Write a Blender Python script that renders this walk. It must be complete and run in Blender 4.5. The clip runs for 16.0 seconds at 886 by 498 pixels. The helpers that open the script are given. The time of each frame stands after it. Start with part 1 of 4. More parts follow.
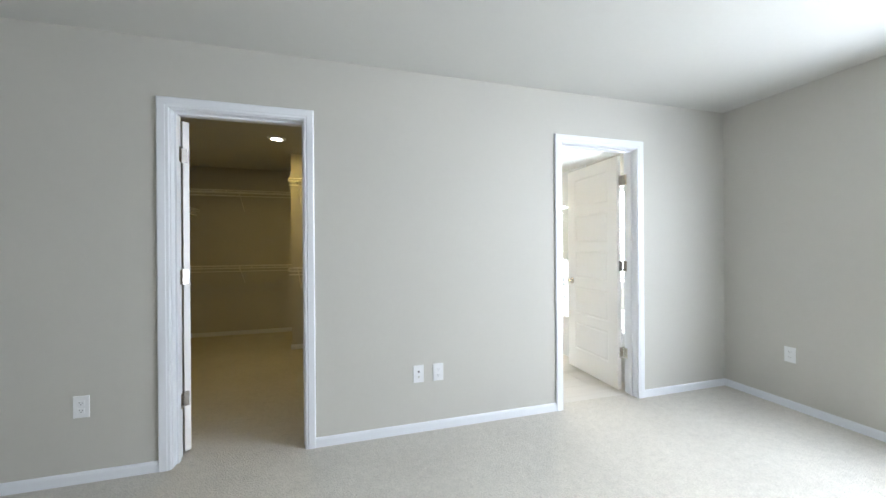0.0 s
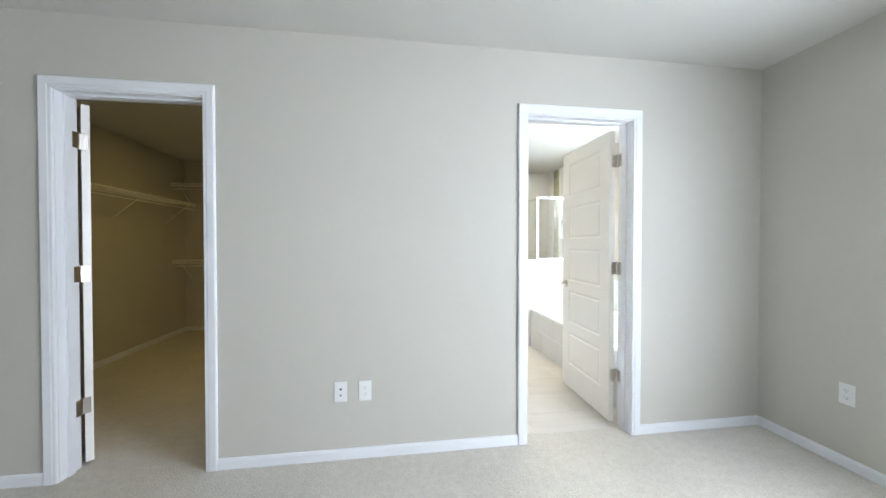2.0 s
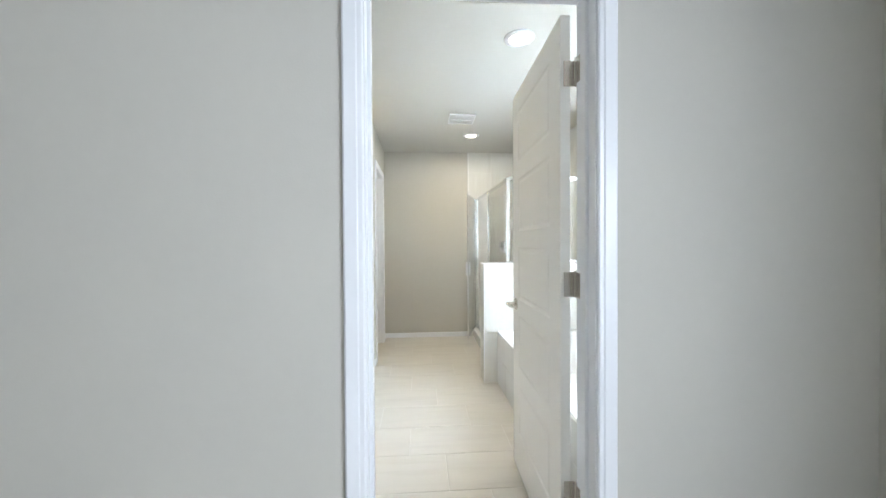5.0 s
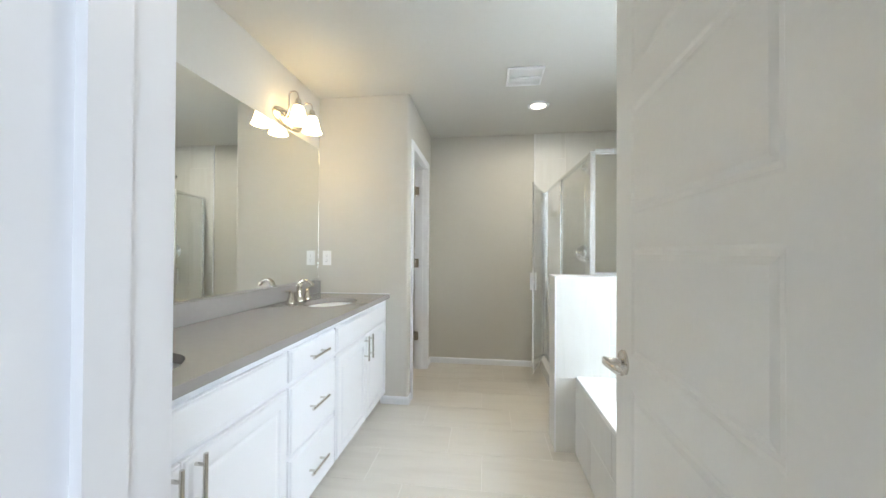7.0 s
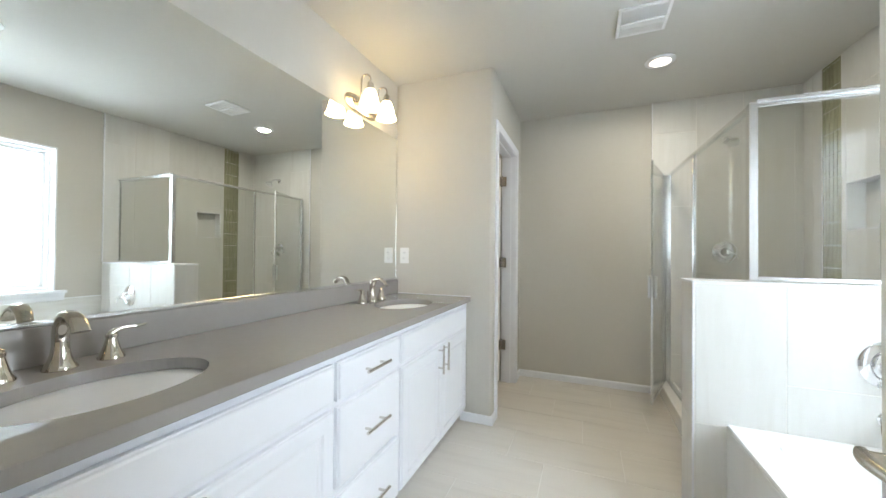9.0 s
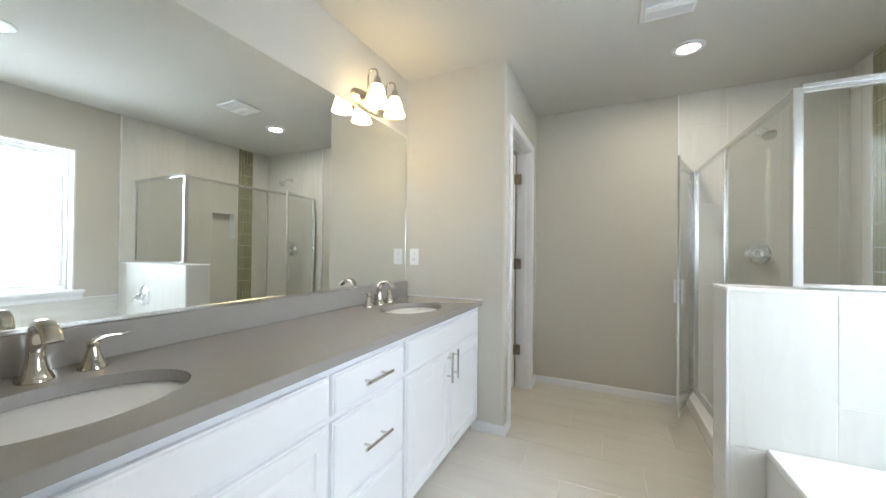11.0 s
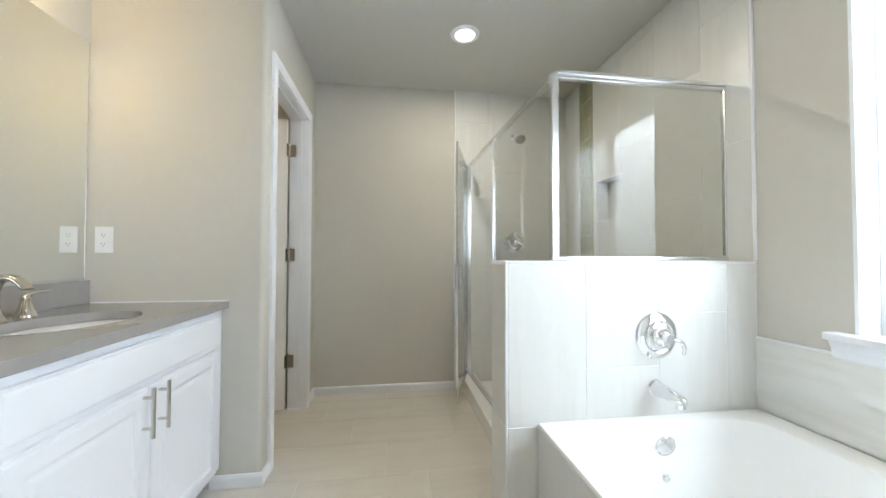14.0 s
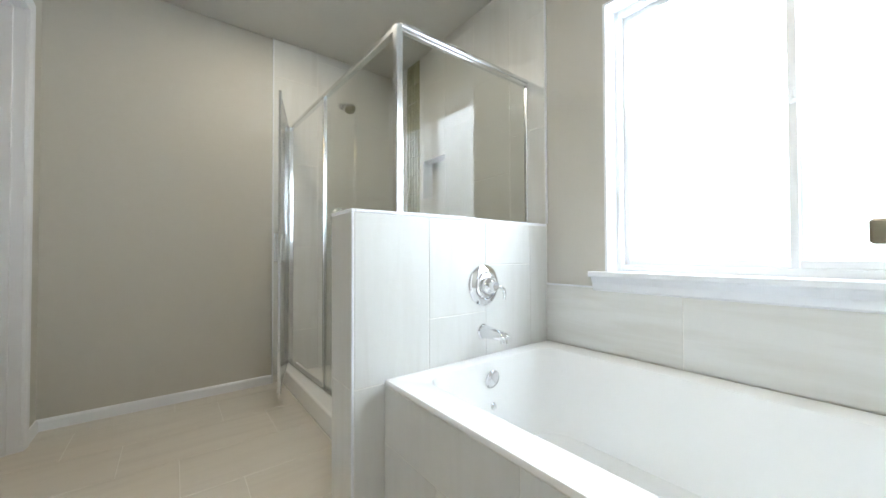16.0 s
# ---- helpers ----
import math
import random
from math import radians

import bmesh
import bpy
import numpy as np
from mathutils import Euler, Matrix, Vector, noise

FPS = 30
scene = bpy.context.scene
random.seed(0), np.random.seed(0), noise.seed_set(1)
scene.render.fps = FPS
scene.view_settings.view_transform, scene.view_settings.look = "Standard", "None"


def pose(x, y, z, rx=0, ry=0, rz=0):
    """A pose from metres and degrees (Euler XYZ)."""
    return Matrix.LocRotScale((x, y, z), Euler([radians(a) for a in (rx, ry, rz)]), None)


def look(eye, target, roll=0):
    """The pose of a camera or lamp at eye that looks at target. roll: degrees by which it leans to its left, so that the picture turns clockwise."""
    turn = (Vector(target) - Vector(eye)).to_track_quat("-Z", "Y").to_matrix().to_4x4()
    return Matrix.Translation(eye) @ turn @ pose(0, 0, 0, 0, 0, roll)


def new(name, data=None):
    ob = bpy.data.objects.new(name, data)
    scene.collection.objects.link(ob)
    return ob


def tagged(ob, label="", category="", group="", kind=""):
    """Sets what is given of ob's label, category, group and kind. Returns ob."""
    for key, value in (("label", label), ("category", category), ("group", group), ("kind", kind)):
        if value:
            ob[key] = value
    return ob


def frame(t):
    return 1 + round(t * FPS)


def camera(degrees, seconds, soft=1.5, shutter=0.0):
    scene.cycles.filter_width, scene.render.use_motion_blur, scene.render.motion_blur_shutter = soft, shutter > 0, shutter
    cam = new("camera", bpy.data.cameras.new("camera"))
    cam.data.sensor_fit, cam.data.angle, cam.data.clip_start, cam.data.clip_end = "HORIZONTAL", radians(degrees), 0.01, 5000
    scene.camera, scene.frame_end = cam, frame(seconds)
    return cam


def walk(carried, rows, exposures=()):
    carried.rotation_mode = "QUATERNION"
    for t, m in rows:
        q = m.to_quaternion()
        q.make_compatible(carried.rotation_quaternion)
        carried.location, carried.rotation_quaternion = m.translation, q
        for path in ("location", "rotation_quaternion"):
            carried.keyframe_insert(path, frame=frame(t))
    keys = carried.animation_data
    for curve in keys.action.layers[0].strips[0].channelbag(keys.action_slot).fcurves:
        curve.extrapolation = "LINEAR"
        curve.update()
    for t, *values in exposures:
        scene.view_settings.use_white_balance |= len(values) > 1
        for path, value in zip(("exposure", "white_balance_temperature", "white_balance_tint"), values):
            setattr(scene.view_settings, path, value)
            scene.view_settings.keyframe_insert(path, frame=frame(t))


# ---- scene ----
cam = camera(103.3, 16.0)
PATH = [
    (0, (-0.001, 0.029, 1.241), (0.547, 1.953, 1.239), -0.4),
    (0.5, (0.245, 0.011, 1.235), (0.72, 1.954, 1.223), -0.5),
    (1, (0.457, 0.045, 1.227), (0.859, 2.004, 1.212), -0.1),
    (1.5, (0.623, 0.149, 1.232), (0.965, 2.12, 1.213), 0.0),
    (2, (0.784, 0.285, 1.247), (1.069, 2.265, 1.219), -0.0),
    (2.5, (0.975, 0.423, 1.228), (1.224, 2.407, 1.204), -0.2),
    (3, (1.188, 0.569, 1.244), (1.428, 2.554, 1.23), -0.2),
    (3.5, (1.345, 0.726, 1.242), (1.568, 2.714, 1.221), 0.1),
    (3.7, (1.408, 0.799, 1.241), (1.618, 2.788, 1.212), 0.1),
    (5.8, (1.895, 1.679, 1.218), (1.915, 3.679, 1.2), 0.0),
    (6, (1.906, 1.777, 1.22), (1.881, 3.777, 1.206), 0.2),
    (6.2, (1.914, 1.868, 1.222), (1.844, 3.866, 1.212), 0.3),
    (6.5, (1.926, 1.995, 1.23), (1.796, 3.991, 1.22), 0.2),
    (7, (1.929, 2.183, 1.194), (1.681, 4.167, 1.212), 0.3),
    (7.5, (1.911, 2.339, 1.195), (1.502, 4.297, 1.214), 0.2),
    (8, (1.926, 2.444, 1.177), (1.367, 4.364, 1.2), 0.4),
    (8.5, (1.91, 2.507, 1.16), (1.24, 4.391, 1.187), 0.5),
    (9, (1.912, 2.55, 1.163), (1.155, 4.401, 1.186), 0.5),
    (11.3, (1.91, 2.704, 1.179), (1.066, 4.517, 1.196), 0.6),
    (11.5, (1.907, 2.742, 1.174), (1.094, 4.569, 1.194), 0.6),
    (12, (1.902, 2.827, 1.18), (1.233, 4.712, 1.208), 0.8),
    (12.5, (1.892, 2.881, 1.178), (1.445, 4.83, 1.208), 0.6),
    (13, (1.899, 2.97, 1.135), (1.7, 4.96, 1.168), 0.5),
    (13.5, (1.908, 3.051, 1.105), (1.95, 5.05, 1.143), 0.3),
    (14, (1.932, 3.119, 1.068), (2.208, 5.099, 1.113), 0.1),
    (14.5, (1.949, 3.168, 1.021), (2.473, 5.097, 1.062), 0.0),
    (15, (1.936, 3.197, 0.968), (2.708, 5.042, 1.012), 0.0),
    (15.5, (1.9, 3.22, 0.942), (2.919, 4.941, 0.976), -0.0),
    (16, (1.866, 3.256, 0.896), (3.087, 4.84, 0.929), -0.2),
]
EXPOSURES = [(0.0, 0.84), (3.5, 0.64), (6.0, 0.14), (7.0, 0.07), (9.0, 0.01), (12.5, -0.05), (14.0, -0.01), (15.0, 0.02), (16.0, -0.19)]
BATH_DAY, BED_DAY, DOWN_W, CLOSET_W, SHADE_E, BACK_E = 14.8, 65.0, 9.6, 3.9, 14.5, 3.0
walk(cam, [(t, look(eye, target, roll)) for t, eye, target, roll in PATH], EXPOSURES)

# ---- light and exposure ----
world = bpy.data.worlds.new("world")
scene.world = world
world.use_nodes = True
wn = world.node_tree
sky = wn.nodes.new("ShaderNodeTexSky")
sky.sky_type, sky.sun_disc = "NISHITA", False
sky.sun_elevation, sky.sun_rotation = radians(40), radians(200)
wn.links.new(sky.outputs[0], wn.nodes["Background"].inputs[0])
wn.nodes["Background"].inputs[1].default_value = 0.12


def area_lamp(name, matrix, sx, sy, watts, colour):
    data = bpy.data.lights.new(name, "AREA")
    data.shape, data.size, data.size_y = "RECTANGLE", sx, sy
    data.energy, data.color = watts, colour
    ob = new(name, data)
    ob.matrix_world = matrix
    return ob


DAY = (0.765, 0.872, 1.0)
WARM = (1.0, 0.72, 0.42)
# daylight filling the bedroom window, most of it from the sky above
area_lamp("bedroom_window_daylight", look((3.435, 0.15, 1.37), (0.0, 0.15, 0.62)), 1.90, 1.36, BED_DAY, (0.755, 0.848, 1.0))


def down_lamp(name, x, y, watts, colour):
    data = bpy.data.lights.new(name, "AREA")
    data.shape, data.size = "DISK", 0.11
    data.energy, data.color = watts, colour
    new(name, data).matrix_world = pose(x, y, 2.424)


down_lamp("bath_downlight_far", 2.357, 5.209, DOWN_W, (0.97, 0.88, 0.72))
down_lamp("bath_downlight_near", 2.37, 3.36, DOWN_W, (0.97, 0.88, 0.72))
down_lamp("closet_downlight", -0.68, 4.153, CLOSET_W, (1.0, 0.71, 0.18))
down_lamp("powder_downlight", 0.35, 5.45, 4.0, (1.0, 0.70, 0.36))

# ---- materials ----


def material(name, base, rough=0.5, metal=0.0, tint=0.06, scale=6.0, fine=60.0, bump=0.0, bump_scale=300.0, coat=0.0, per_piece=0.0, spec=0.5):
    """Principled surface with broad and fine colour variation and fine relief."""
    m = bpy.data.materials.new(name)
    m.use_nodes = True
    nt = m.node_tree
    b = nt.nodes["Principled BSDF"]
    b.inputs["Roughness"].default_value, b.inputs["Metallic"].default_value = rough, metal
    b.inputs["Coat Weight"].default_value = coat
    b.inputs["Specular IOR Level"].default_value = spec
    geo = nt.nodes.new("ShaderNodeNewGeometry")
    n1, n2 = nt.nodes.new("ShaderNodeTexNoise"), nt.nodes.new("ShaderNodeTexNoise")
    n1.inputs["Scale"].default_value, n2.inputs["Scale"].default_value = scale, fine
    n1.inputs["Detail"].default_value = 3
    for n in (n1, n2):
        nt.links.new(geo.outputs["Position"], n.inputs["Vector"])
    add = nt.nodes.new("ShaderNodeMath")
    add.operation = "ADD"
    nt.links.new(n1.outputs[0], add.inputs[0])
    nt.links.new(n2.outputs[0], add.inputs[1])
    last = add.outputs[0]
    if per_piece:
        info = nt.nodes.new("ShaderNodeObjectInfo")
        mul = nt.nodes.new("ShaderNodeMath")
        mul.operation = "MULTIPLY_ADD"
        nt.links.new(info.outputs["Random"], mul.inputs[0])
        mul.inputs[1].default_value = per_piece
        nt.links.new(last, mul.inputs[2])
        last = mul.outputs[0]
    ramp = nt.nodes.new("ShaderNodeMapRange")
    ramp.inputs["From Min"].default_value, ramp.inputs["From Max"].default_value = 0.4, 1.6 + per_piece
    ramp.inputs["To Min"].default_value, ramp.inputs["To Max"].default_value = 1 - tint, 1 + tint
    nt.links.new(last, ramp.inputs["Value"])
    mix = nt.nodes.new("ShaderNodeMix")
    mix.data_type, mix.blend_type = "RGBA", "MULTIPLY"
    mix.inputs["Factor"].default_value = 1.0
    mix.inputs["A"].default_value = (*base, 1)
    nt.links.new(ramp.outputs[0], mix.inputs["B"])
    nt.links.new(mix.outputs["Result"], b.inputs["Base Color"])
    if bump:
        n3, bp = nt.nodes.new("ShaderNodeTexNoise"), nt.nodes.new("ShaderNodeBump")
        n3.inputs["Scale"].default_value, n3.inputs["Detail"].default_value = bump_scale, 4
        nt.links.new(geo.outputs["Position"], n3.inputs["Vector"])
        bp.inputs["Strength"].default_value, bp.inputs["Distance"].default_value = bump, 0.004
        nt.links.new(n3.outputs[0], bp.inputs["Height"])
        nt.links.new(bp.outputs[0], b.inputs["Normal"])
    return m


def streaked(name, base, dark, rough, axis, bump=0.02, per_piece=0.5):
    """Stone-look porcelain with soft streaks along one world axis."""
    m = material(name, base, rough, tint=0.03, scale=3, fine=40, bump=bump, bump_scale=80, per_piece=per_piece)
    nt = m.node_tree
    b = nt.nodes["Principled BSDF"]
    geo = nt.nodes.new("ShaderNodeNewGeometry")
    mp = nt.nodes.new("ShaderNodeMapping")
    s = [18.0, 18.0, 18.0]
    s[axis] = 1.9
    mp.inputs["Scale"].default_value = s
    nt.links.new(geo.outputs["Position"], mp.inputs["Vector"])
    info = nt.nodes.new("ShaderNodeObjectInfo")
    n = nt.nodes.new("ShaderNodeTexNoise")
    n.noise_dimensions = "4D"
    n.inputs["Scale"].default_value, n.inputs["Detail"].default_value, n.inputs["Distortion"].default_value = 1.0, 5, 0.6
    mul = nt.nodes.new("ShaderNodeMath")
    mul.operation = "MULTIPLY"
    mul.inputs[1].default_value = 9.0
    nt.links.new(info.outputs["Random"], mul.inputs[0])
    nt.links.new(mul.outputs[0], n.inputs["W"])
    nt.links.new(mp.outputs[0], n.inputs["Vector"])
    rm = nt.nodes.new("ShaderNodeMapRange")
    rm.inputs["From Min"].default_value, rm.inputs["From Max"].default_value = 0.46, 0.74
    nt.links.new(n.outputs[0], rm.inputs["Value"])
    old = b.inputs["Base Color"].links[0].from_socket
    mix = nt.nodes.new("ShaderNodeMix")
    mix.data_type = "RGBA"
    nt.links.new(rm.outputs[0], mix.inputs["Factor"])
    nt.links.new(old, mix.inputs["A"])
    mix.inputs["B"].default_value = (*dark, 1)
    nt.links.new(mix.outputs["Result"], b.inputs["Base Color"])
    return m


def carpet_pile(name, base):
    """Tufted pile: shade between tufts painted into the colour as small dark gaps, broad brushed patches."""
    m = material(name, base, 0.95, tint=0.13, scale=1.9, fine=22, spec=0.03)
    nt = m.node_tree
    b = nt.nodes["Principled BSDF"]
    b.inputs["Sheen Weight"].default_value = 0.25
    geo = nt.nodes.new("ShaderNodeNewGeometry")
    n, v = nt.nodes.new("ShaderNodeTexNoise"), nt.nodes.new("ShaderNodeTexVoronoi")
    n.inputs["Scale"].default_value, n.inputs["Detail"].default_value, n.inputs["Roughness"].default_value = 95.0, 5, 0.65
    v.inputs["Scale"].default_value = 130.0
    nt.links.new(geo.outputs["Position"], n.inputs["Vector"])
    nt.links.new(geo.outputs["Position"], v.inputs["Vector"])
    sub = nt.nodes.new("ShaderNodeMath")
    sub.operation = "SUBTRACT"
    nt.links.new(n.outputs[0], sub.inputs[0])
    nt.links.new(v.outputs["Distance"], sub.inputs[1])
    rm = nt.nodes.new("ShaderNodeMapRange")
    rm.inputs["From Min"].default_value, rm.inputs["From Max"].default_value = -0.45, 0.45
    rm.inputs["To Min"].default_value, rm.inputs["To Max"].default_value = 0.87, 1.07
    nt.links.new(sub.outputs[0], rm.inputs["Value"])
    mix = nt.nodes.new("ShaderNodeMix")
    mix.data_type, mix.blend_type = "RGBA", "MULTIPLY"
    mix.inputs["Factor"].default_value = 1.0
    nt.links.new(b.inputs["Base Color"].links[0].from_socket, mix.inputs["A"])
    nt.links.new(rm.outputs[0], mix.inputs["B"])
    nt.links.new(mix.outputs["Result"], b.inputs["Base Color"])
    bp = nt.nodes.new("ShaderNodeBump")
    bp.inputs["Strength"].default_value, bp.inputs["Distance"].default_value = 0.45, 0.008
    nt.links.new(sub.outputs[0], bp.inputs["Height"])
    nt.links.new(bp.outputs[0], b.inputs["Normal"])
    return m


def clear_glass(name, colour=(0.94, 0.96, 0.95), ior=1.5):
    m = bpy.data.materials.new(name)
    m.use_nodes = True
    nt = m.node_tree
    nt.nodes.remove(nt.nodes["Principled BSDF"])
    tr, gl, fr, mx = (nt.nodes.new(k) for k in ("ShaderNodeBsdfTransparent", "ShaderNodeBsdfGlossy", "ShaderNodeLayerWeight", "ShaderNodeMixShader"))
    power, schlick = nt.nodes.new("ShaderNodeMath"), nt.nodes.new("ShaderNodeMath")
    power.operation, schlick.operation = "POWER", "MULTIPLY_ADD"
    power.inputs[1].default_value = 5.0
    f0 = ((ior - 1) / (ior + 1)) ** 2
    schlick.inputs[1].default_value, schlick.inputs[2].default_value = 1 - f0, f0
    tr.inputs[0].default_value = (*colour, 1)
    gl.inputs["Roughness"].default_value = 0.0
    fr.inputs["Blend"].default_value = 0.5
    nt.links.new(fr.outputs["Facing"], power.inputs[0])
    nt.links.new(power.outputs[0], schlick.inputs[0])
    nt.links.new(schlick.outputs[0], mx.inputs[0])
    nt.links.new(tr.outputs[0], mx.inputs[1])
    nt.links.new(gl.outputs[0], mx.inputs[2])
    nt.links.new(mx.outputs[0], nt.nodes["Material Output"].inputs[0])
    return m


def glowing(name, colour, strength):
    m = bpy.data.materials.new(name)
    m.use_nodes = True
    b = m.node_tree.nodes["Principled BSDF"]
    b.inputs["Base Color"].default_value = (0.9, 0.88, 0.84, 1)
    b.inputs["Emission Color"].default_value = (*colour, 1)
    b.inputs["Emission Strength"].default_value = strength
    return m


WALL = material("greige_wall_paint", (0.565, 0.55, 0.508), 0.75, tint=0.02, scale=1.2, fine=30, bump=0.10, bump_scale=190, spec=0.25)
CEIL = material("ceiling_paint", (0.61, 0.605, 0.575), 0.85, tint=0.02, scale=1.0, fine=40, bump=0.10, bump_scale=140, spec=0.2)
TRIM = material("white_semi_gloss_paint", (0.80, 0.82, 0.86), 0.36, tint=0.015, scale=4, fine=60)
DOORPAINT = material("white_door_paint", (0.87, 0.86, 0.83), 0.38, tint=0.02, scale=3, fine=80, bump=0.05, bump_scale=160)
CABPAINT = material("white_cabinet_paint", (0.75, 0.77, 0.815), 0.3, tint=0.012, scale=5, fine=60, bump=0.015, bump_scale=120)
CARPET = carpet_pile("beige_carpet", (0.62, 0.59, 0.53))
CHROME = material("polished_chrome", (0.82, 0.83, 0.85), 0.07, 1.0, tint=0.02, scale=20, fine=120)
FAUCET = material("polished_nickel", (0.66, 0.62, 0.56), 0.06, 1.0, tint=0.02, scale=20, fine=120)
PULL = material("satin_nickel_pull", (0.68, 0.66, 0.63), 0.16, 1.0, tint=0.03, scale=30, fine=400)
NICKEL = material("brushed_nickel", (0.60, 0.57, 0.53), 0.26, 1.0, tint=0.05, scale=30, fine=400, bump=0.03, bump_scale=700)
ALU = material("bright_aluminium", (0.82, 0.84, 0.86), 0.21, 1.0, tint=0.03, scale=15, fine=200)
QUARTZ = material("grey_quartz_counter", (0.305, 0.293, 0.288), 0.045, tint=0.05, scale=40, fine=500, spec=0.65)
PORCELAIN = material("white_porcelain", (0.85, 0.84, 0.81), 0.08, tint=0.01, scale=3, fine=30, coat=0.3)
ACRYLIC = material("white_acrylic_tub", (0.86, 0.87, 0.87), 0.1, tint=0.01, scale=3, fine=40, coat=0.3)
PLASTIC = material("white_plastic_plate", (0.82, 0.83, 0.84), 0.35, tint=0.01, scale=30, fine=200)
SLOT = material("dark_socket_slot", (0.12, 0.12, 0.13), 0.6, tint=0.05)
GROUT = material("pale_grout", (0.77, 0.762, 0.73), 0.9, tint=0.05, scale=20, fine=200, bump=0.1)
FLOORTILE = streaked("porcelain_floor_tile", (0.65, 0.628, 0.585), (0.598, 0.574, 0.532), 0.36, 0)
WALLTILE = streaked("porcelain_wall_tile", (0.69, 0.695, 0.68), (0.645, 0.645, 0.622), 0.36, 2)
LEDGETILE = streaked("porcelain_ledge_tile", (0.69, 0.695, 0.68), (0.60, 0.592, 0.558), 0.36, 1)
MOSAIC = material("olive_glass_mosaic", (0.335, 0.335, 0.225), 0.25, tint=0.2, scale=8, fine=60, per_piece=1.2)
MIRROR = material("silvered_mirror", (0.90, 0.92, 0.90), 0.0, 1.0, tint=0.0)
LATCH = material("worn_latch_metal", (0.36, 0.33, 0.25), 0.5, 0.6, tint=0.05, scale=60, fine=400)
WIRE = material("white_wire_coating", (0.86, 0.85, 0.82), 0.4, tint=0.02)
# toe kick: one even mid grey, darker than the cabinet paint
TOEGREY = material("dark_toe_kick", (0.50, 0.50, 0.50), 0.6, tint=0.05)
VINYL = material("white_vinyl", (0.88, 0.89, 0.90), 0.4, tint=0.01)
GLASS = clear_glass("clear_glass", (0.935, 0.945, 0.935), ior=1.285)
PANE = clear_glass("window_glass", (0.97, 0.98, 0.98))
SHADE = glowing("lit_opal_glass", (1.0, 0.73, 0.35), SHADE_E)
LENS = glowing("lit_lamp_lens", (1.0, 0.90, 0.74), 9.0)
DAYBACK = glowing("bright_overcast_sky", (0.94, 0.97, 1.0), BACK_E)


def overcast_distance(name, low, high, z0, z1, colour):
    """Glowing distance outside a window: hazy ground below, bright sky above."""
    m = glowing(name, colour, low)
    nt = m.node_tree
    geo, sep, mr, noise, add = (nt.nodes.new(k) for k in ("ShaderNodeNewGeometry", "ShaderNodeSeparateXYZ", "ShaderNodeMapRange", "ShaderNodeTexNoise", "ShaderNodeMath"))
    noise.inputs["Scale"].default_value = 1.3
    add.operation = "MULTIPLY_ADD"
    add.inputs[1].default_value = 0.5
    mr.interpolation_type = "SMOOTHSTEP"
    nt.links.new(geo.outputs["Position"], sep.inputs[0])
    nt.links.new(geo.outputs["Position"], noise.inputs["Vector"])
    nt.links.new(noise.outputs[0], add.inputs[0])
    nt.links.new(sep.outputs["Z"], add.inputs[2])
    for key, value in (("From Min", z0 + .25), ("From Max", z1 + .25), ("To Min", low), ("To Max", high)):
        mr.inputs[key].default_value = value
    nt.links.new(add.outputs[0], mr.inputs["Value"])
    nt.links.new(mr.outputs[0], nt.nodes["Principled BSDF"].inputs["Emission Strength"])
    return m


def screen_mesh(name, through_share):
    """Fine insect screen: lets part of the light straight through."""
    m = bpy.data.materials.new(name)
    m.use_nodes = True
    nt = m.node_tree
    tr, mx = nt.nodes.new("ShaderNodeBsdfTransparent"), nt.nodes.new("ShaderNodeMixShader")
    b = nt.nodes["Principled BSDF"]
    b.inputs["Base Color"].default_value = (0.10, 0.10, 0.11, 1)
    b.inputs["Roughness"].default_value = 0.7
    mx.inputs[0].default_value = through_share
    nt.links.new(b.outputs[0], mx.inputs[1])
    nt.links.new(tr.outputs[0], mx.inputs[2])
    nt.links.new(mx.outputs[0], nt.nodes["Material Output"].inputs[0])
    return m


BATHSKY = overcast_distance("hazy_ground_and_overcast_sky", BATH_DAY * .42, BATH_DAY * 1.55, .9, 2.1, DAY)
SCREEN = screen_mesh("grey_insect_screen", 0.74)

# ---- mesh tools ----


def box(bm, x0, y0, z0, x1, y1, z1):
    v = [bm.verts.new(p) for p in ((x0, y0, z0), (x1, y0, z0), (x1, y1, z0), (x0, y1, z0), (x0, y0, z1), (x1, y0, z1), (x1, y1, z1), (x0, y1, z1))]
    for f in ((3, 2, 1, 0), (4, 5, 6, 7), (0, 1, 5, 4), (1, 2, 6, 5), (2, 3, 7, 6), (3, 0, 4, 7)):
        bm.faces.new([v[i] for i in f])


def boxes(*bs, bevel=0.0, segments=1):
    bm = bmesh.new()
    for b in bs:
        box(bm, *b)
    if bevel:
        bmesh.ops.bevel(bm, geom=bm.edges[:], offset=bevel, segments=segments, affect="EDGES", profile=0.5)
    return bm


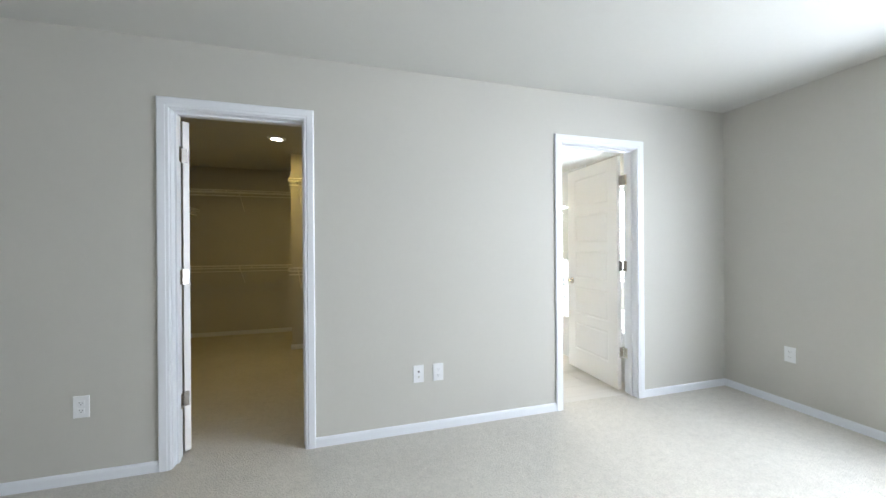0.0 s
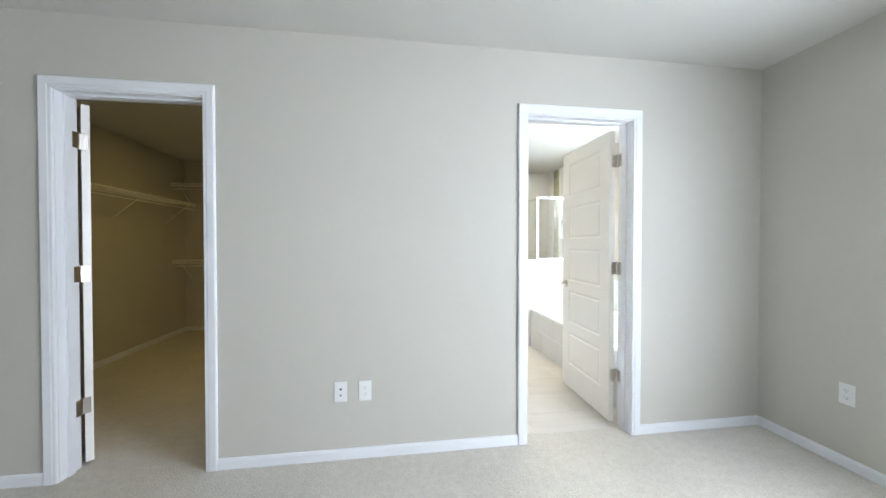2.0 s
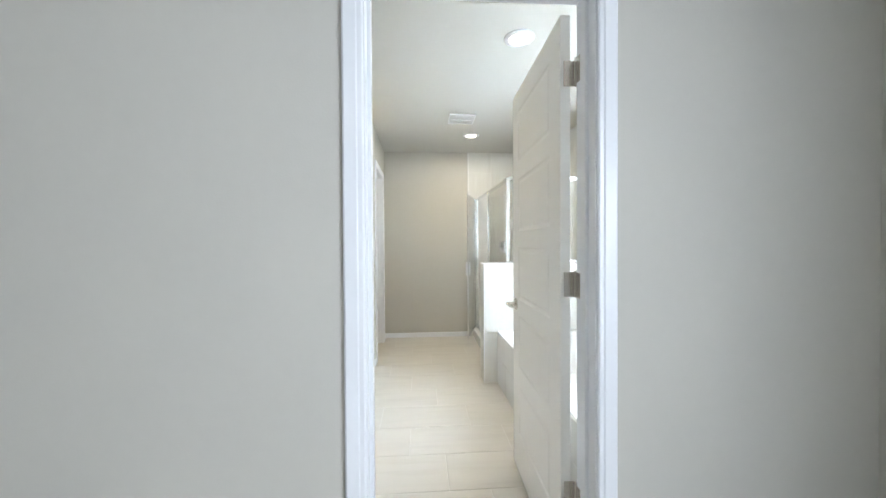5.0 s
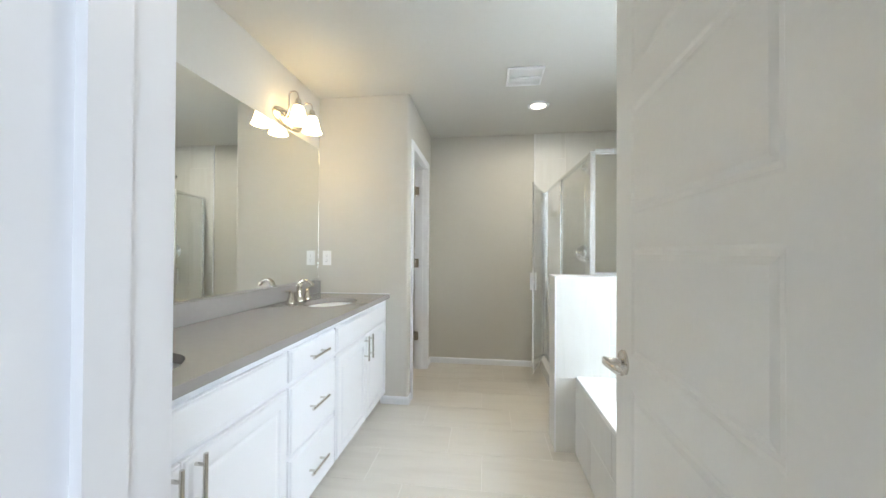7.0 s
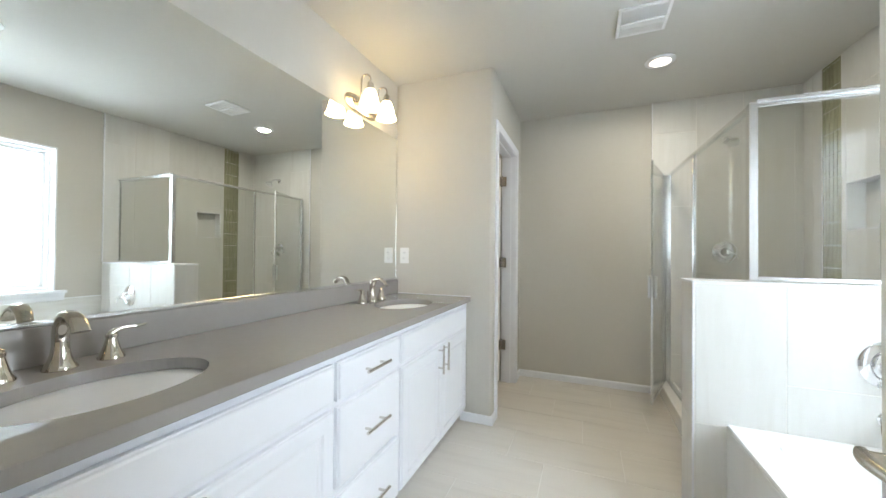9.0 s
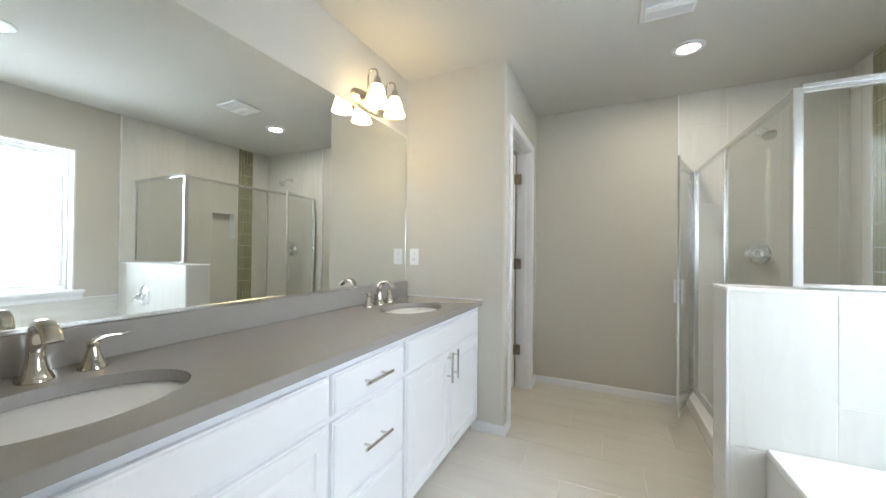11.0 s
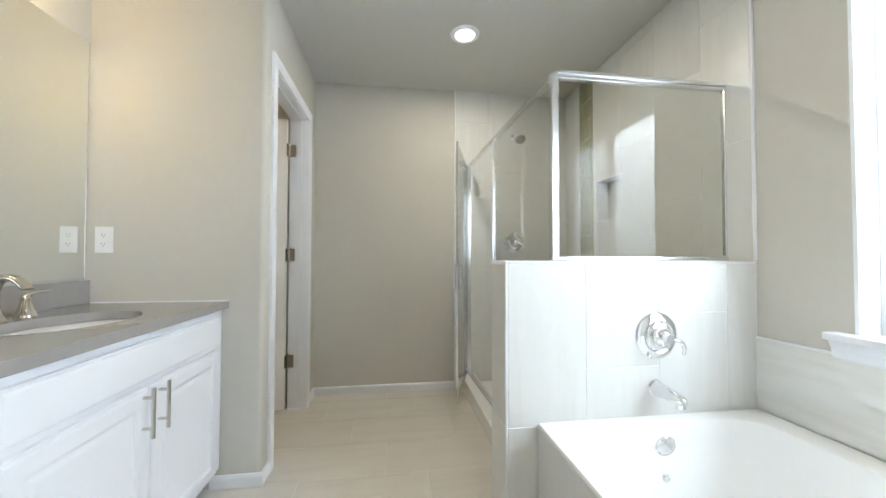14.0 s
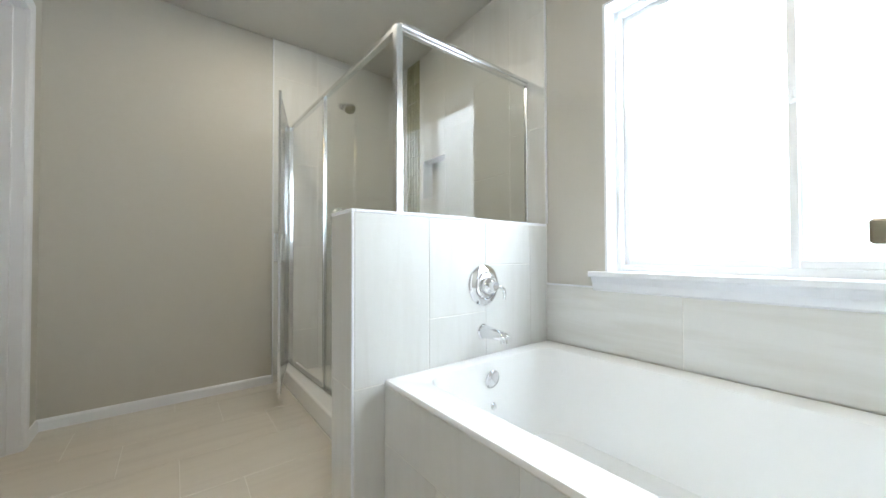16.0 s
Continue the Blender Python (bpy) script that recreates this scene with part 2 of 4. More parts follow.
def lathe(profile, steps=32, m=None):
    """Turn (radius, height) pairs about z."""
    bm = bmesh.new()
    rings = []
    for r, z in profile:
        if r < 1e-5:
            rings.append([bm.verts.new((0, 0, z))])
        else:
            rings.append([bm.verts.new((r * math.cos(2 * math.pi * i / steps), r * math.sin(2 * math.pi * i / steps), z)) for i in range(steps)])
    for a, b in zip(rings, rings[1:]):
        for i in range(steps):
            j = (i + 1) % steps
            if len(a) == 1 and len(b) == 1:
                continue
            if len(a) == 1:
                bm.faces.new((a[0], b[j], b[i]))
            elif len(b) == 1:
                bm.faces.new((a[i], a[j], b[0]))
            else:
                bm.faces.new((a[i], a[j], b[j], b[i]))
    bmesh.ops.recalc_face_normals(bm, faces=bm.faces[:])
    if m is not None:
        bm.transform(m)
    return bm


def tube(points, radius, sides=10, bm=None):
    """A rod swept through points; radius is one number or one for each point."""
    bm = bm or bmesh.new()
    pts = [Vector(p) for p in points]
    rad = radius if isinstance(radius, (list, tuple)) else [radius] * len(pts)
    rings, up = [], None
    for i, p in enumerate(pts):
        d = (pts[min(i + 1, len(pts) - 1)] - pts[max(i - 1, 0)]).normalized()
        if up is None:
            up = d.orthogonal().normalized()
        up = (up - d * up.dot(d)).normalized()
        side = d.cross(up)
        rings.append([bm.verts.new(p + rad[i] * (math.cos(2 * math.pi * k / sides) * up + math.sin(2 * math.pi * k / sides) * side)) for k in range(sides)])
    for a, b in zip(rings, rings[1:]):
        for k in range(sides):
            bm.faces.new((a[k], a[(k + 1) % sides], b[(k + 1) % sides], b[k]))
    bm.faces.new(rings[0][::-1])
    bm.faces.new(rings[-1])
    return bm


def ribbon(points, wide, thick, sides=16):
    """A bar of oval section swept through points in one upright plane; wide and thick are half sizes at each point."""
    bm = bmesh.new()
    pts = [Vector(p) for p in points]
    n = (pts[-1] - pts[0]).cross(Vector((0, 0, 1))).normalized()
    rings = []
    for i, p in enumerate(pts):
        d = (pts[min(i + 1, len(pts) - 1)] - pts[max(i - 1, 0)]).normalized()
        up = n.cross(d).normalized()
        ring = []
        for k in range(sides):
            c, q = math.cos(2 * math.pi * k / sides), math.sin(2 * math.pi * k / sides)
            ring.append(bm.verts.new(p + n * wide[i] * math.copysign(abs(c) ** .7, c) + up * thick[i] * math.copysign(abs(q) ** .8, q)))
        rings.append(ring)
    for a, b in zip(rings, rings[1:]):
        for k in range(sides):
            bm.faces.new((a[k], a[(k + 1) % sides], b[(k + 1) % sides], b[k]))
    bm.faces.new(rings[0][::-1])
    bm.faces.new(rings[-1])
    bmesh.ops.recalc_face_normals(bm, faces=bm.faces[:])
    return bm


def arc(centre, radius, a0, a1, ax, ay, n=10):
    c, ax, ay = Vector(centre), Vector(ax), Vector(ay)
    return [c + radius * (math.cos(radians(a0 + (a1 - a0) * i / n)) * ax + math.sin(radians(a0 + (a1 - a0) * i / n)) * ay) for i in range(n + 1)]


def part(name, bm, mat, parent=None, label="", smooth=False):
    """Link a bmesh as one mesh object, under a thing or a part."""
    me = bpy.data.meshes.new(name)
    bm.to_mesh(me)
    bm.free()
    me.materials.append(mat)
    if smooth:
        for p in me.polygons:
            p.use_smooth = True
        me.set_sharp_from_angle(angle=radians(38))
    ob = new(name, me)
    if parent:
        ob.parent = parent
    return tagged(ob, label)


def thing(name, label, category, group="", at=(0, 0, 0)):
    ob = new(name)
    ob.location = at
    return tagged(ob, label, category, group)


def structure(name, bm, mat, label=""):
    return tagged(part(name, bm, mat), label, kind="structure")


def outline_prism(outline, z0, z1):
    bm = bmesh.new()
    lo = [bm.verts.new((x, y, z0)) for x, y in outline]
    hi = [bm.verts.new((x, y, z1)) for x, y in outline]
    n = len(outline)
    for i in range(n):
        bm.faces.new((lo[i], lo[(i + 1) % n], hi[(i + 1) % n], hi[i]))
    bm.faces.new(lo[::-1])
    bm.faces.new(hi)
    return bm

# ---- large structure ----
H = 2.44                      # ceiling
W0, W1 = 2.367, 2.495         # wall between bedroom and the rooms behind it
XB = 3.290                    # bedroom's window wall
XR = 3.405                     # bathroom's window wall
XM = 0.571                    # mirror wall
YE, XE = 4.885, 1.318         # end wall beside the vanity, and its outer corner
YF = 5.955                    # far wall
D1 = (-0.940, -0.238)         # closet doorway
D2 = (1.617, 2.320)           # bathroom doorway
D3 = (5.035, 5.72)             # doorway in the side wall (along y)
YB = -2.25                    # bedroom's back wall
HD = 2.045                    # head of the doorways

structure("wall_south", boxes((-3.2, W0, 0, D1[0] - .02, W1, H), (D1[0] - .02, W0, HD + .02, D1[1] + .02, W1, H), (D1[1] + .02, W0, 0, D2[0] - .02, W1, H),
          (D2[0] - .02, W0, HD + .02, D2[1] + .02, W1, H), (D2[1] + .02, W0, 0, XR + .16, W1, H)), WALL, "greige painted wall with two doorways")
# bedroom
structure("wall_bedroom_east", boxes((XB, YB, 0, XB + .16, -.85, H), (XB, -.85, 0, XB + .16, 1.15, .62), (XB, -.85, 2.12, XB + .16, 1.15, H), (XB, 1.15, 0, XB + .16, W0, H)), WALL, "greige painted bedroom wall with a window")
structure("wall_bedroom_north", boxes((-3.2, YB - .16, 0, XB + .16, YB, H)), WALL, "greige painted bedroom wall")
structure("wall_bedroom_west", boxes((-3.2, YB, 0, -3.08, W0, H)), WALL, "greige painted bedroom wall")
structure("floor_carpet", boxes((-3.2, YB - .16, -.1, XB + .16, W0 + .09, 0), (-2.4, W0 + .09, -.1, XM - .115, 5.95, 0)), CARPET, "short-pile beige carpet")
structure("ceiling_bedroom", boxes((-3.2, YB - .16, H, XB + .16, W0 + .05, H + .12)), CEIL, "smooth pale bedroom ceiling")
# closet
structure("wall_closet_west", boxes((-2.29, W1, 0, -2.17, 5.92, H)), WALL, "greige closet wall")
structure("wall_closet_far", boxes((-2.17, 5.80, 0, -0.62, 5.92, H)), WALL, "greige closet wall")
structure("wall_closet_return", boxes((-0.62, 4.74, 0, XM - .115, 4.85, H), (-0.62, 4.85, 0, -0.505, 5.92, H)), WALL, "greige closet return wall")
structure("ceiling_closet", boxes((-2.32, W0 + .05, H, XM - .06, 5.95, H + .12)), CEIL, "closet ceiling")
# bathroom
structure("wall_mirror_side", boxes((XM - .115, W1, 0, XM, 4.85, H)), WALL, "greige wall behind the vanity mirror")


def end_wall():
    """End wall with a rounded outer corner."""
    r = .02
    pts = [(XM - .115, 4.85), (XM, 4.85), (XM, YE)]
    pts += [(XE - r + r * math.sin(a), YE + r - r * math.cos(a)) for a in [k * math.pi / 16 for k in range(9)]]
    pts += [(XE, D3[0] - .02), (XE - .115, D3[0] - .02), (XE - .115, YE + .115), (XM - .115, YE + .115)]
    return outline_prism(pts, 0, H)


structure("wall_end", end_wall(), WALL, "greige wall beside the vanity with a rounded corner")
structure("wall_side_door", boxes((XE - .115, D3[0] - .02, HD + .02, XE, D3[1] + .02, H), (XE - .115, D3[1] + .02, 0, XE, YF, H)), WALL, "greige wall over the side doorway")
structure("wall_far", boxes((-0.505, YF, 0, XR + .16, YF + .12, H)), WALL, "greige far wall of the bathroom")
WY0, WY1, WZ0, WZ1 = 2.86, 4.060, .815, 2.03
structure("wall_bath_east", boxes((XR, W1, 0, XR + .16, WY0, H), (XR, WY0, 0, XR + .16, WY1, WZ0), (XR, WY0, WZ1, XR + .16, WY1, H), (XR, WY1, 0, XR + .16, 5.21, H), (XR, 5.21, 0, XR + .16, 5.485, 1.325), (XR, 5.21, 1.615, XR + .16, 5.485, H), (XR + .085, 5.21, 1.325, XR + .16, 5.485, 1.615), (XR, 5.485, 0, XR + .16, YF, H)), WALL, "greige bathroom wall with a window")
structure("ceiling_bath", boxes((XM - .06, W0 + .05, H, XR + .16, YF + .12, H + .12)), CEIL, "smooth pale bathroom ceiling")
structure("ceiling_powder", boxes((-0.505, 4.92, H - .004, XM - .062, YF, H + .1)), CEIL, "small room ceiling")
bath_floor = structure("floor_bath", boxes((XM - .06, W0 + .092, -.1, XR + .16, YF + .1, -.0016)), GROUT, "grouted bed under bathroom floor tiles")
structure("floor_powder", boxes((-0.505, 4.975, -.1, XM - .062, YF, 0)), FLOORTILE, "tiled floor of the small room")


def baseboard(name, x0, y0, x1, y1, nx, ny, h=.06, t=.012):
    """Board with a rounded top edge along a wall; (nx, ny) points into the room."""
    bm = bmesh.new()
    prof = [(0, 0), (t, 0), (t, h - .014), (t * .75, h - .005), (t * .35, h), (0, h)]
    ends = []
    for x, y in ((x0, y0), (x1, y1)):
        ends.append([bm.verts.new((x + nx * d, y + ny * d, z)) for d, z in prof])
    n = len(prof)
    for i in range(n):
        bm.faces.new((ends[0][i], ends[0][(i + 1) % n], ends[1][(i + 1) % n], ends[1][i]))
    bm.faces.new(ends[0][::-1])
    bm.faces.new(ends[1])
    bmesh.ops.recalc_face_normals(bm, faces=bm.faces[:])
    return structure(name, bm, TRIM, "white painted baseboard")


CW = .065                     # casing width
for a in ((-3.08, W0, D1[0] - CW, W0, 0, -1), (D1[1] + CW, W0, D2[0] - CW, W0, 0, -1), (D2[1] + CW, W0, XB, W0, 0, -1), (XB, YB, XB, W0 - .013, -1, 0),
          (-3.08, YB, -3.08, W0 - .013, 1, 0), (-3.067, YB, XB - .013, YB, 0, 1),
          (-2.17, W1, -2.17, 5.80, 1, 0), (-2.157, 5.80, -.62, 5.80, 0, -1), (-.62, 4.727, -.62, 5.787, -1, 0), (-.62, 4.74, XM - .115, 4.74, 0, -1),
          (1.10, YE, XE + .013, YE, 0, -1), (XE, YE, XE, D3[0] - CW, 1, 0), (XE, D3[1] + CW, XE, YF - .013, 1, 0), (XE, YF, 2.425, YF, 0, -1)):
    baseboard("baseboard", *a)


def casing(name, u0, u1, h, face, axis, sign, w=.06, reveal=.005, t=.016):
    """Three mitred boards with a stepped profile round a doorway; axis 0: along x at y=face, 1: along y at x=face."""
    prof = [(0, .009), (.004, .012), (.016, .012), (.020, .015), (w - .006, t), (w, t - .004), (w, 0), (0, 0)]
    a, b, top = u0 - reveal, u1 + reveal, h + reveal
    bm = bmesh.new()
    rings = []
    for corner in range(4):
        ring = []
        for d, o in prof:
            u = a - d if corner in (0, 1) else b + d
            z = 0 if corner in (0, 3) else top + d
            p = (u, face + sign * o, z) if axis == 0 else (face + sign * o, u, z)
            ring.append(bm.verts.new(p))
        rings.append(ring)
    n = len(prof)
    for r, s in zip(rings, rings[1:]):
        for i in range(n):
            bm.faces.new((r[i], r[(i + 1) % n], s[(i + 1) % n], s[i]))
    bm.faces.new(rings[0])
    bm.faces.new(rings[-1][::-1])
    bmesh.ops.recalc_face_normals(bm, faces=bm.faces[:])
    return structure(name, bm, TRIM, "white moulded door casing")


def jamb(name, u0, u1, h, f0, f1, axis, stop_at):
    """Lining of a doorway with its stop."""
    s0, s1 = stop_at, stop_at + .035
    raw = [(u0 - .018, f0, 0, u0, f1, h + .018), (u1, f0, 0, u1 + .018, f1, h + .018), (u0, f0, h, u1, f1, h + .018),
           (u0, s0, 0, u0 + .011, s1, h - .0), (u1 - .011, s0, 0, u1, s1, h), (u0 + .011, s0, h - .011, u1 - .011, s1, h)]
    if axis == 1:
        raw = [(b[1], b[0], b[2], b[4], b[3], b[5]) for b in raw]
    return structure(name, boxes(*raw), TRIM, "white painted door jamb")


casing("trim", *D1, HD, W0, 0, -1)
casing("trim", *D1, HD, W1, 0, 1)
casing("trim", *D2, HD, W0, 0, -1)
casing("trim", *D2, HD, W1, 0, 1)
casing("trim", *D3, HD, XE, 1, 1)
casing("trim", *D3, HD, XE - .115, 1, -1)
jamb("trim", *D1, HD, W0, W1, 0, W0 + .045)
jamb("trim", *D2, HD, W0, W1, 0, W0 + .045)
jamb("trim", *D3, HD, XE - .115, XE, 1, XE - .075)


def panel_door(name, label, width, pivot, degrees, handed, panels, handle_z=.910):
    """A moulded door leaf; it lies from the hinge along +x before it is turned, its thickness towards -y*handed."""
    root = new(name)
    t, h = .035, 2.03
    s = handed
    bm = bmesh.new()
    rows = [.0] + [z for p in panels for z in p] + [h - .012]
    st = .115
    y0, y1 = (-t, 0) if s > 0 else (0, t)
    box(bm, 0, y0, 0, st, y1, h - .012)
    box(bm, width - st, y0, 0, width, y1, h - .012)
    for i in range(0, len(rows), 2):
        box(bm, st, y0, rows[i], width - st, y1, rows[i + 1])
    leaf = part("leaf", bm, DOORPAINT, root)
    for z0, z1 in panels:
        b = bmesh.new()
        x0, x1, g = st, width - st, .028
        for face, inn in ((y0, 1), (y1, -1)):
            loops = []
            for d, o in ((0, 0), (.007, .0035), (.016, .0045), (g, .001)):
                loops.append([b.verts.new(p) for p in ((x0 + d, face + inn * o, z0 + d), (x1 - d, face + inn * o, z0 + d), (x1 - d, face + inn * o, z1 - d), (x0 + d, face + inn * o, z1 - d))])
            for q, r in zip(loops, loops[1:]):
                for k in range(4):
                    b.faces.new((q[k], q[(k + 1) % 4], r[(k + 1) % 4], r[k]))
            b.faces.new(loops[-1])
        bmesh.ops.recalc_face_normals(b, faces=b.faces[:])
        part("door_panel", b, DOORPAINT, leaf)
    lever_z = handle_z - .022
    for side, out in ((y0, -1), (y1, 1)):
        m = pose(width - .065, side, lever_z, -90 * out)
        rose = lathe([(0, 0), (.033, 0), (.033, .004), (.029, .009), (.014, .012), (.0105, .018), (.0105, .050), (0, .051)], 28, m)
        hd = part("door_handle", rose, NICKEL, root, "satin nickel lever handle", True)
        y = side + out * .047
        lv = ribbon([(width - .052, y, lever_z + .001), (width - .066, y + out * .002, lever_z + .001), (width - .085, y + out * .002, lever_z), (width - .110, y - out * .002, lever_z - .002), (width - .135, y - out * .008, lever_z - .004), (width - .150, y - out * .013, lever_z - .005)],
                    [.008, .009, .008, .0065, .0055, .004], [.0095, .0105, .0095, .0085, .0075, .005], 12)
        part("lever", lv, NICKEL, hd, "", True)
    ym = (y0 + y1) / 2
    part("latch_plate", boxes((width, ym - .0125, handle_z - .028, width + .0015, ym + .0125, handle_z + .028)), NICKEL, root)
    part("latch_bolt", boxes((width + .0015, ym - .008, handle_z - .0185, width + .0225, ym + .008, handle_z + .002), bevel=.002), LATCH, root, "dull brass latch bolt")
    root.matrix_basis = pose(*pivot, 0, 0, degrees)
    return tagged(root, label, "door", kind="structure")


FIVE = ((.20, .475), (.56, .835), (.92, 1.195), (1.28, 1.555), (1.64, 1.915))


def hinge(x, y, z, turn_leaf, turn_jamb, leaf_off, jamb_off, parent_label):
    """Butt hinge: barrel with two plates."""
    root = thing("door_hinge", parent_label, "hinge", "door hinges")
    kn = bmesh.new()
    for k in range(5):
        tube([(0, 0, -.046 + k * .0185), (0, 0, -.046 + k * .0185 + .0172)], .0064, 10, kn)
    tube([(0, 0, -.046), (0, 0, .046)], .0052, 8, kn)
    part("barrel", kn, NICKEL, root, "", True)
    part("pin_cap", lathe([(0, .046), (.0065, .046), (.0065, .050), (.003, .054), (0, .055)], 10), NICKEL, root, "", True)
    for name, turn, off in (("door_plate", turn_leaf, leaf_off), ("jamb_plate", turn_jamb, jamb_off)):
        bm = boxes((.004, -.0012, -.044, .040, .0012, .044))
        for k in (-.028, 0, .028):
            bmesh.ops.create_cone(bm, cap_ends=True, segments=8, radius1=.0035, radius2=.003, depth=.004, matrix=pose(.028 - abs(k) * .2, 0, k, 90))
        bm.transform(pose(0, 0, 0, 0, 0, turn) @ pose(0, off, 0))
        part(name, bm, NICKEL, root)
    root.location = (x, y, z)
    return root


# bathroom door: open into the bathroom
panel_door("door_1", "white five-panel door standing open into the bathroom", .720, (2.310, 2.527, .012), 88, -1, FIVE)
for z in (.335, 1.08, 1.82):
    hinge(2.322, 2.507, z, 178, 270, -.0085, -.0035, "satin nickel butt hinge on the bathroom door")
structure("trim", boxes((D2[0] - .0005, W1 - .044, .896, D2[0] + .0012, W1 - .016, .953)), NICKEL, "satin nickel strike plate in the door jamb")
# closet door: open into the closet
panel_door("door_2", "white five-panel door standing open into the closet", .71, (-.938, 2.521, .012), 136, 1, FIVE)
for z in (.335, 1.08, 1.82):
    hinge(-.944, 2.506, z, 46, 270, .0045, .0053, "satin nickel butt hinge on the closet door")
# side door: open into the small room
panel_door("door_3", "white five-panel door standing open into the small room", .675, (1.184, 5.716, .012), 180, -1, FIVE)
for z in (.335, 1.08, 1.82):
    hinge(XE - .123, 5.720, z, 270, 0, -.0098, -.0015, "satin nickel butt hinge on the side door")


def window_unit(name, y0, y1, z0, z1, x, label, screened):
    """White vinyl slider deep in its opening: frame, two sashes on their tracks, latch, stool and apron."""
    root = new(name)
    f = .032
    xo, xi = x + .155, x + .088
    part("window_frame", boxes((xi, y0, z0, xo, y0 + f, z1), (xi, y1 - f, z0, xo, y1, z1), (xi, y0 + f, z0, xo, y1 - f, z0 + f), (xi, y0 + f, z1 - f, xo, y1 - f, z1), bevel=.003), VINYL, root)
    ym, r = (y0 + y1) / 2, .024
    # the fixed light sits on the outer track, the sliding sash on the inner one
    for a, b, xs in ((y0 + f, ym + .016, xi + .008), (ym - .016, y1 - f, xi + .037)):
        sash = part("sash", boxes((xs, a, z0 + f, xs + .026, a + r, z1 - f), (xs, b - r, z0 + f, xs + .026, b, z1 - f),
                    (xs, a + r, z0 + f, xs + .026, b - r, z0 + f + .026), (xs, a + r, z1 - f - .026, xs + .026, b - r, z1 - f), bevel=.002), VINYL, root)
        p = part("pane", boxes((xs + .011, a + r - .002, z0 + f + .024, xs + .015, b - r + .002, z1 - f - .024)), PANE, sash)
        p.visible_shadow = False
    if screened:
        part("insect_screen", boxes((xo - .014, y0 + f, z0 + f, xo - .012, ym, z1 - f)), SCREEN, root, "fine grey insect screen")
    zl = (z0 + z1) / 2
    part("latch", boxes((xi - .006, ym - .011, zl - .025, xi + .008, ym + .011, zl + .025), (xi - .016, ym - .005, zl - .014, xi - .006, ym + .005, zl + .014), bevel=.003), VINYL, root)
    part("window_sill", boxes((x - .046, y0 - .06, z0 - .022, xi, y1 + .06, z0 + .004), bevel=.005, segments=2), TRIM, root)
    ap = bmesh.new()
    lo, hi = [], []
    prof = ((0, -.084), (.012, -.084), (.018, -.076), (.022, -.050), (.030, -.034), (.034, -.022), (0, -.022))
    for yy, row in ((y0 - .05, lo), (y1 + .05, hi)):
        row += [ap.verts.new((x - d, yy, z0 + h)) for d, h in prof]
    n = len(prof)
    for i in range(n):
        ap.faces.new((lo[i], lo[(i + 1) % n], hi[(i + 1) % n], hi[i]))
    ap.faces.new(lo[::-1])
    ap.faces.new(hi)
    bmesh.ops.recalc_face_normals(ap, faces=ap.faces[:])
    part("apron", ap, TRIM, root)
    for b in ((x, y0, z0 + .004, xi, y0 + .012, z1), (x, y1 - .012, z0 + .004, xi, y1, z1), (x, y0 + .012, z1 - .012, xi, y1 - .012, z1)):
        part("window_return", boxes(b), TRIM, root)
    return tagged(root, label, "window", kind="structure")


window_unit("window_1", WY0, WY1, WZ0, WZ1, XR, "white vinyl slider window over the tub", True)
window_unit("window_2", -.85, 1.15, .62, 2.12, XB, "white vinyl slider bedroom window", False)
structure("backdrop", boxes((6.4, -8, -3, 6.5, 12, 9)), DAYBACK, "bright overcast sky outside the windows")
structure("backdrop", boxes((3.80, 1.30, .25, 3.82, 4.80, 2.60)), BATHSKY, "hazy bright distance outside the bathroom window")

# ---- vanity ----
ZC = .860                     # counter top
CF = 1.166                    # counter front
CX = 1.138                    # cabinet face
SINKS = ((.906, 2.998), (.906, 4.404))
SA, SB = .157, .213           # half axes of the basins along x and y


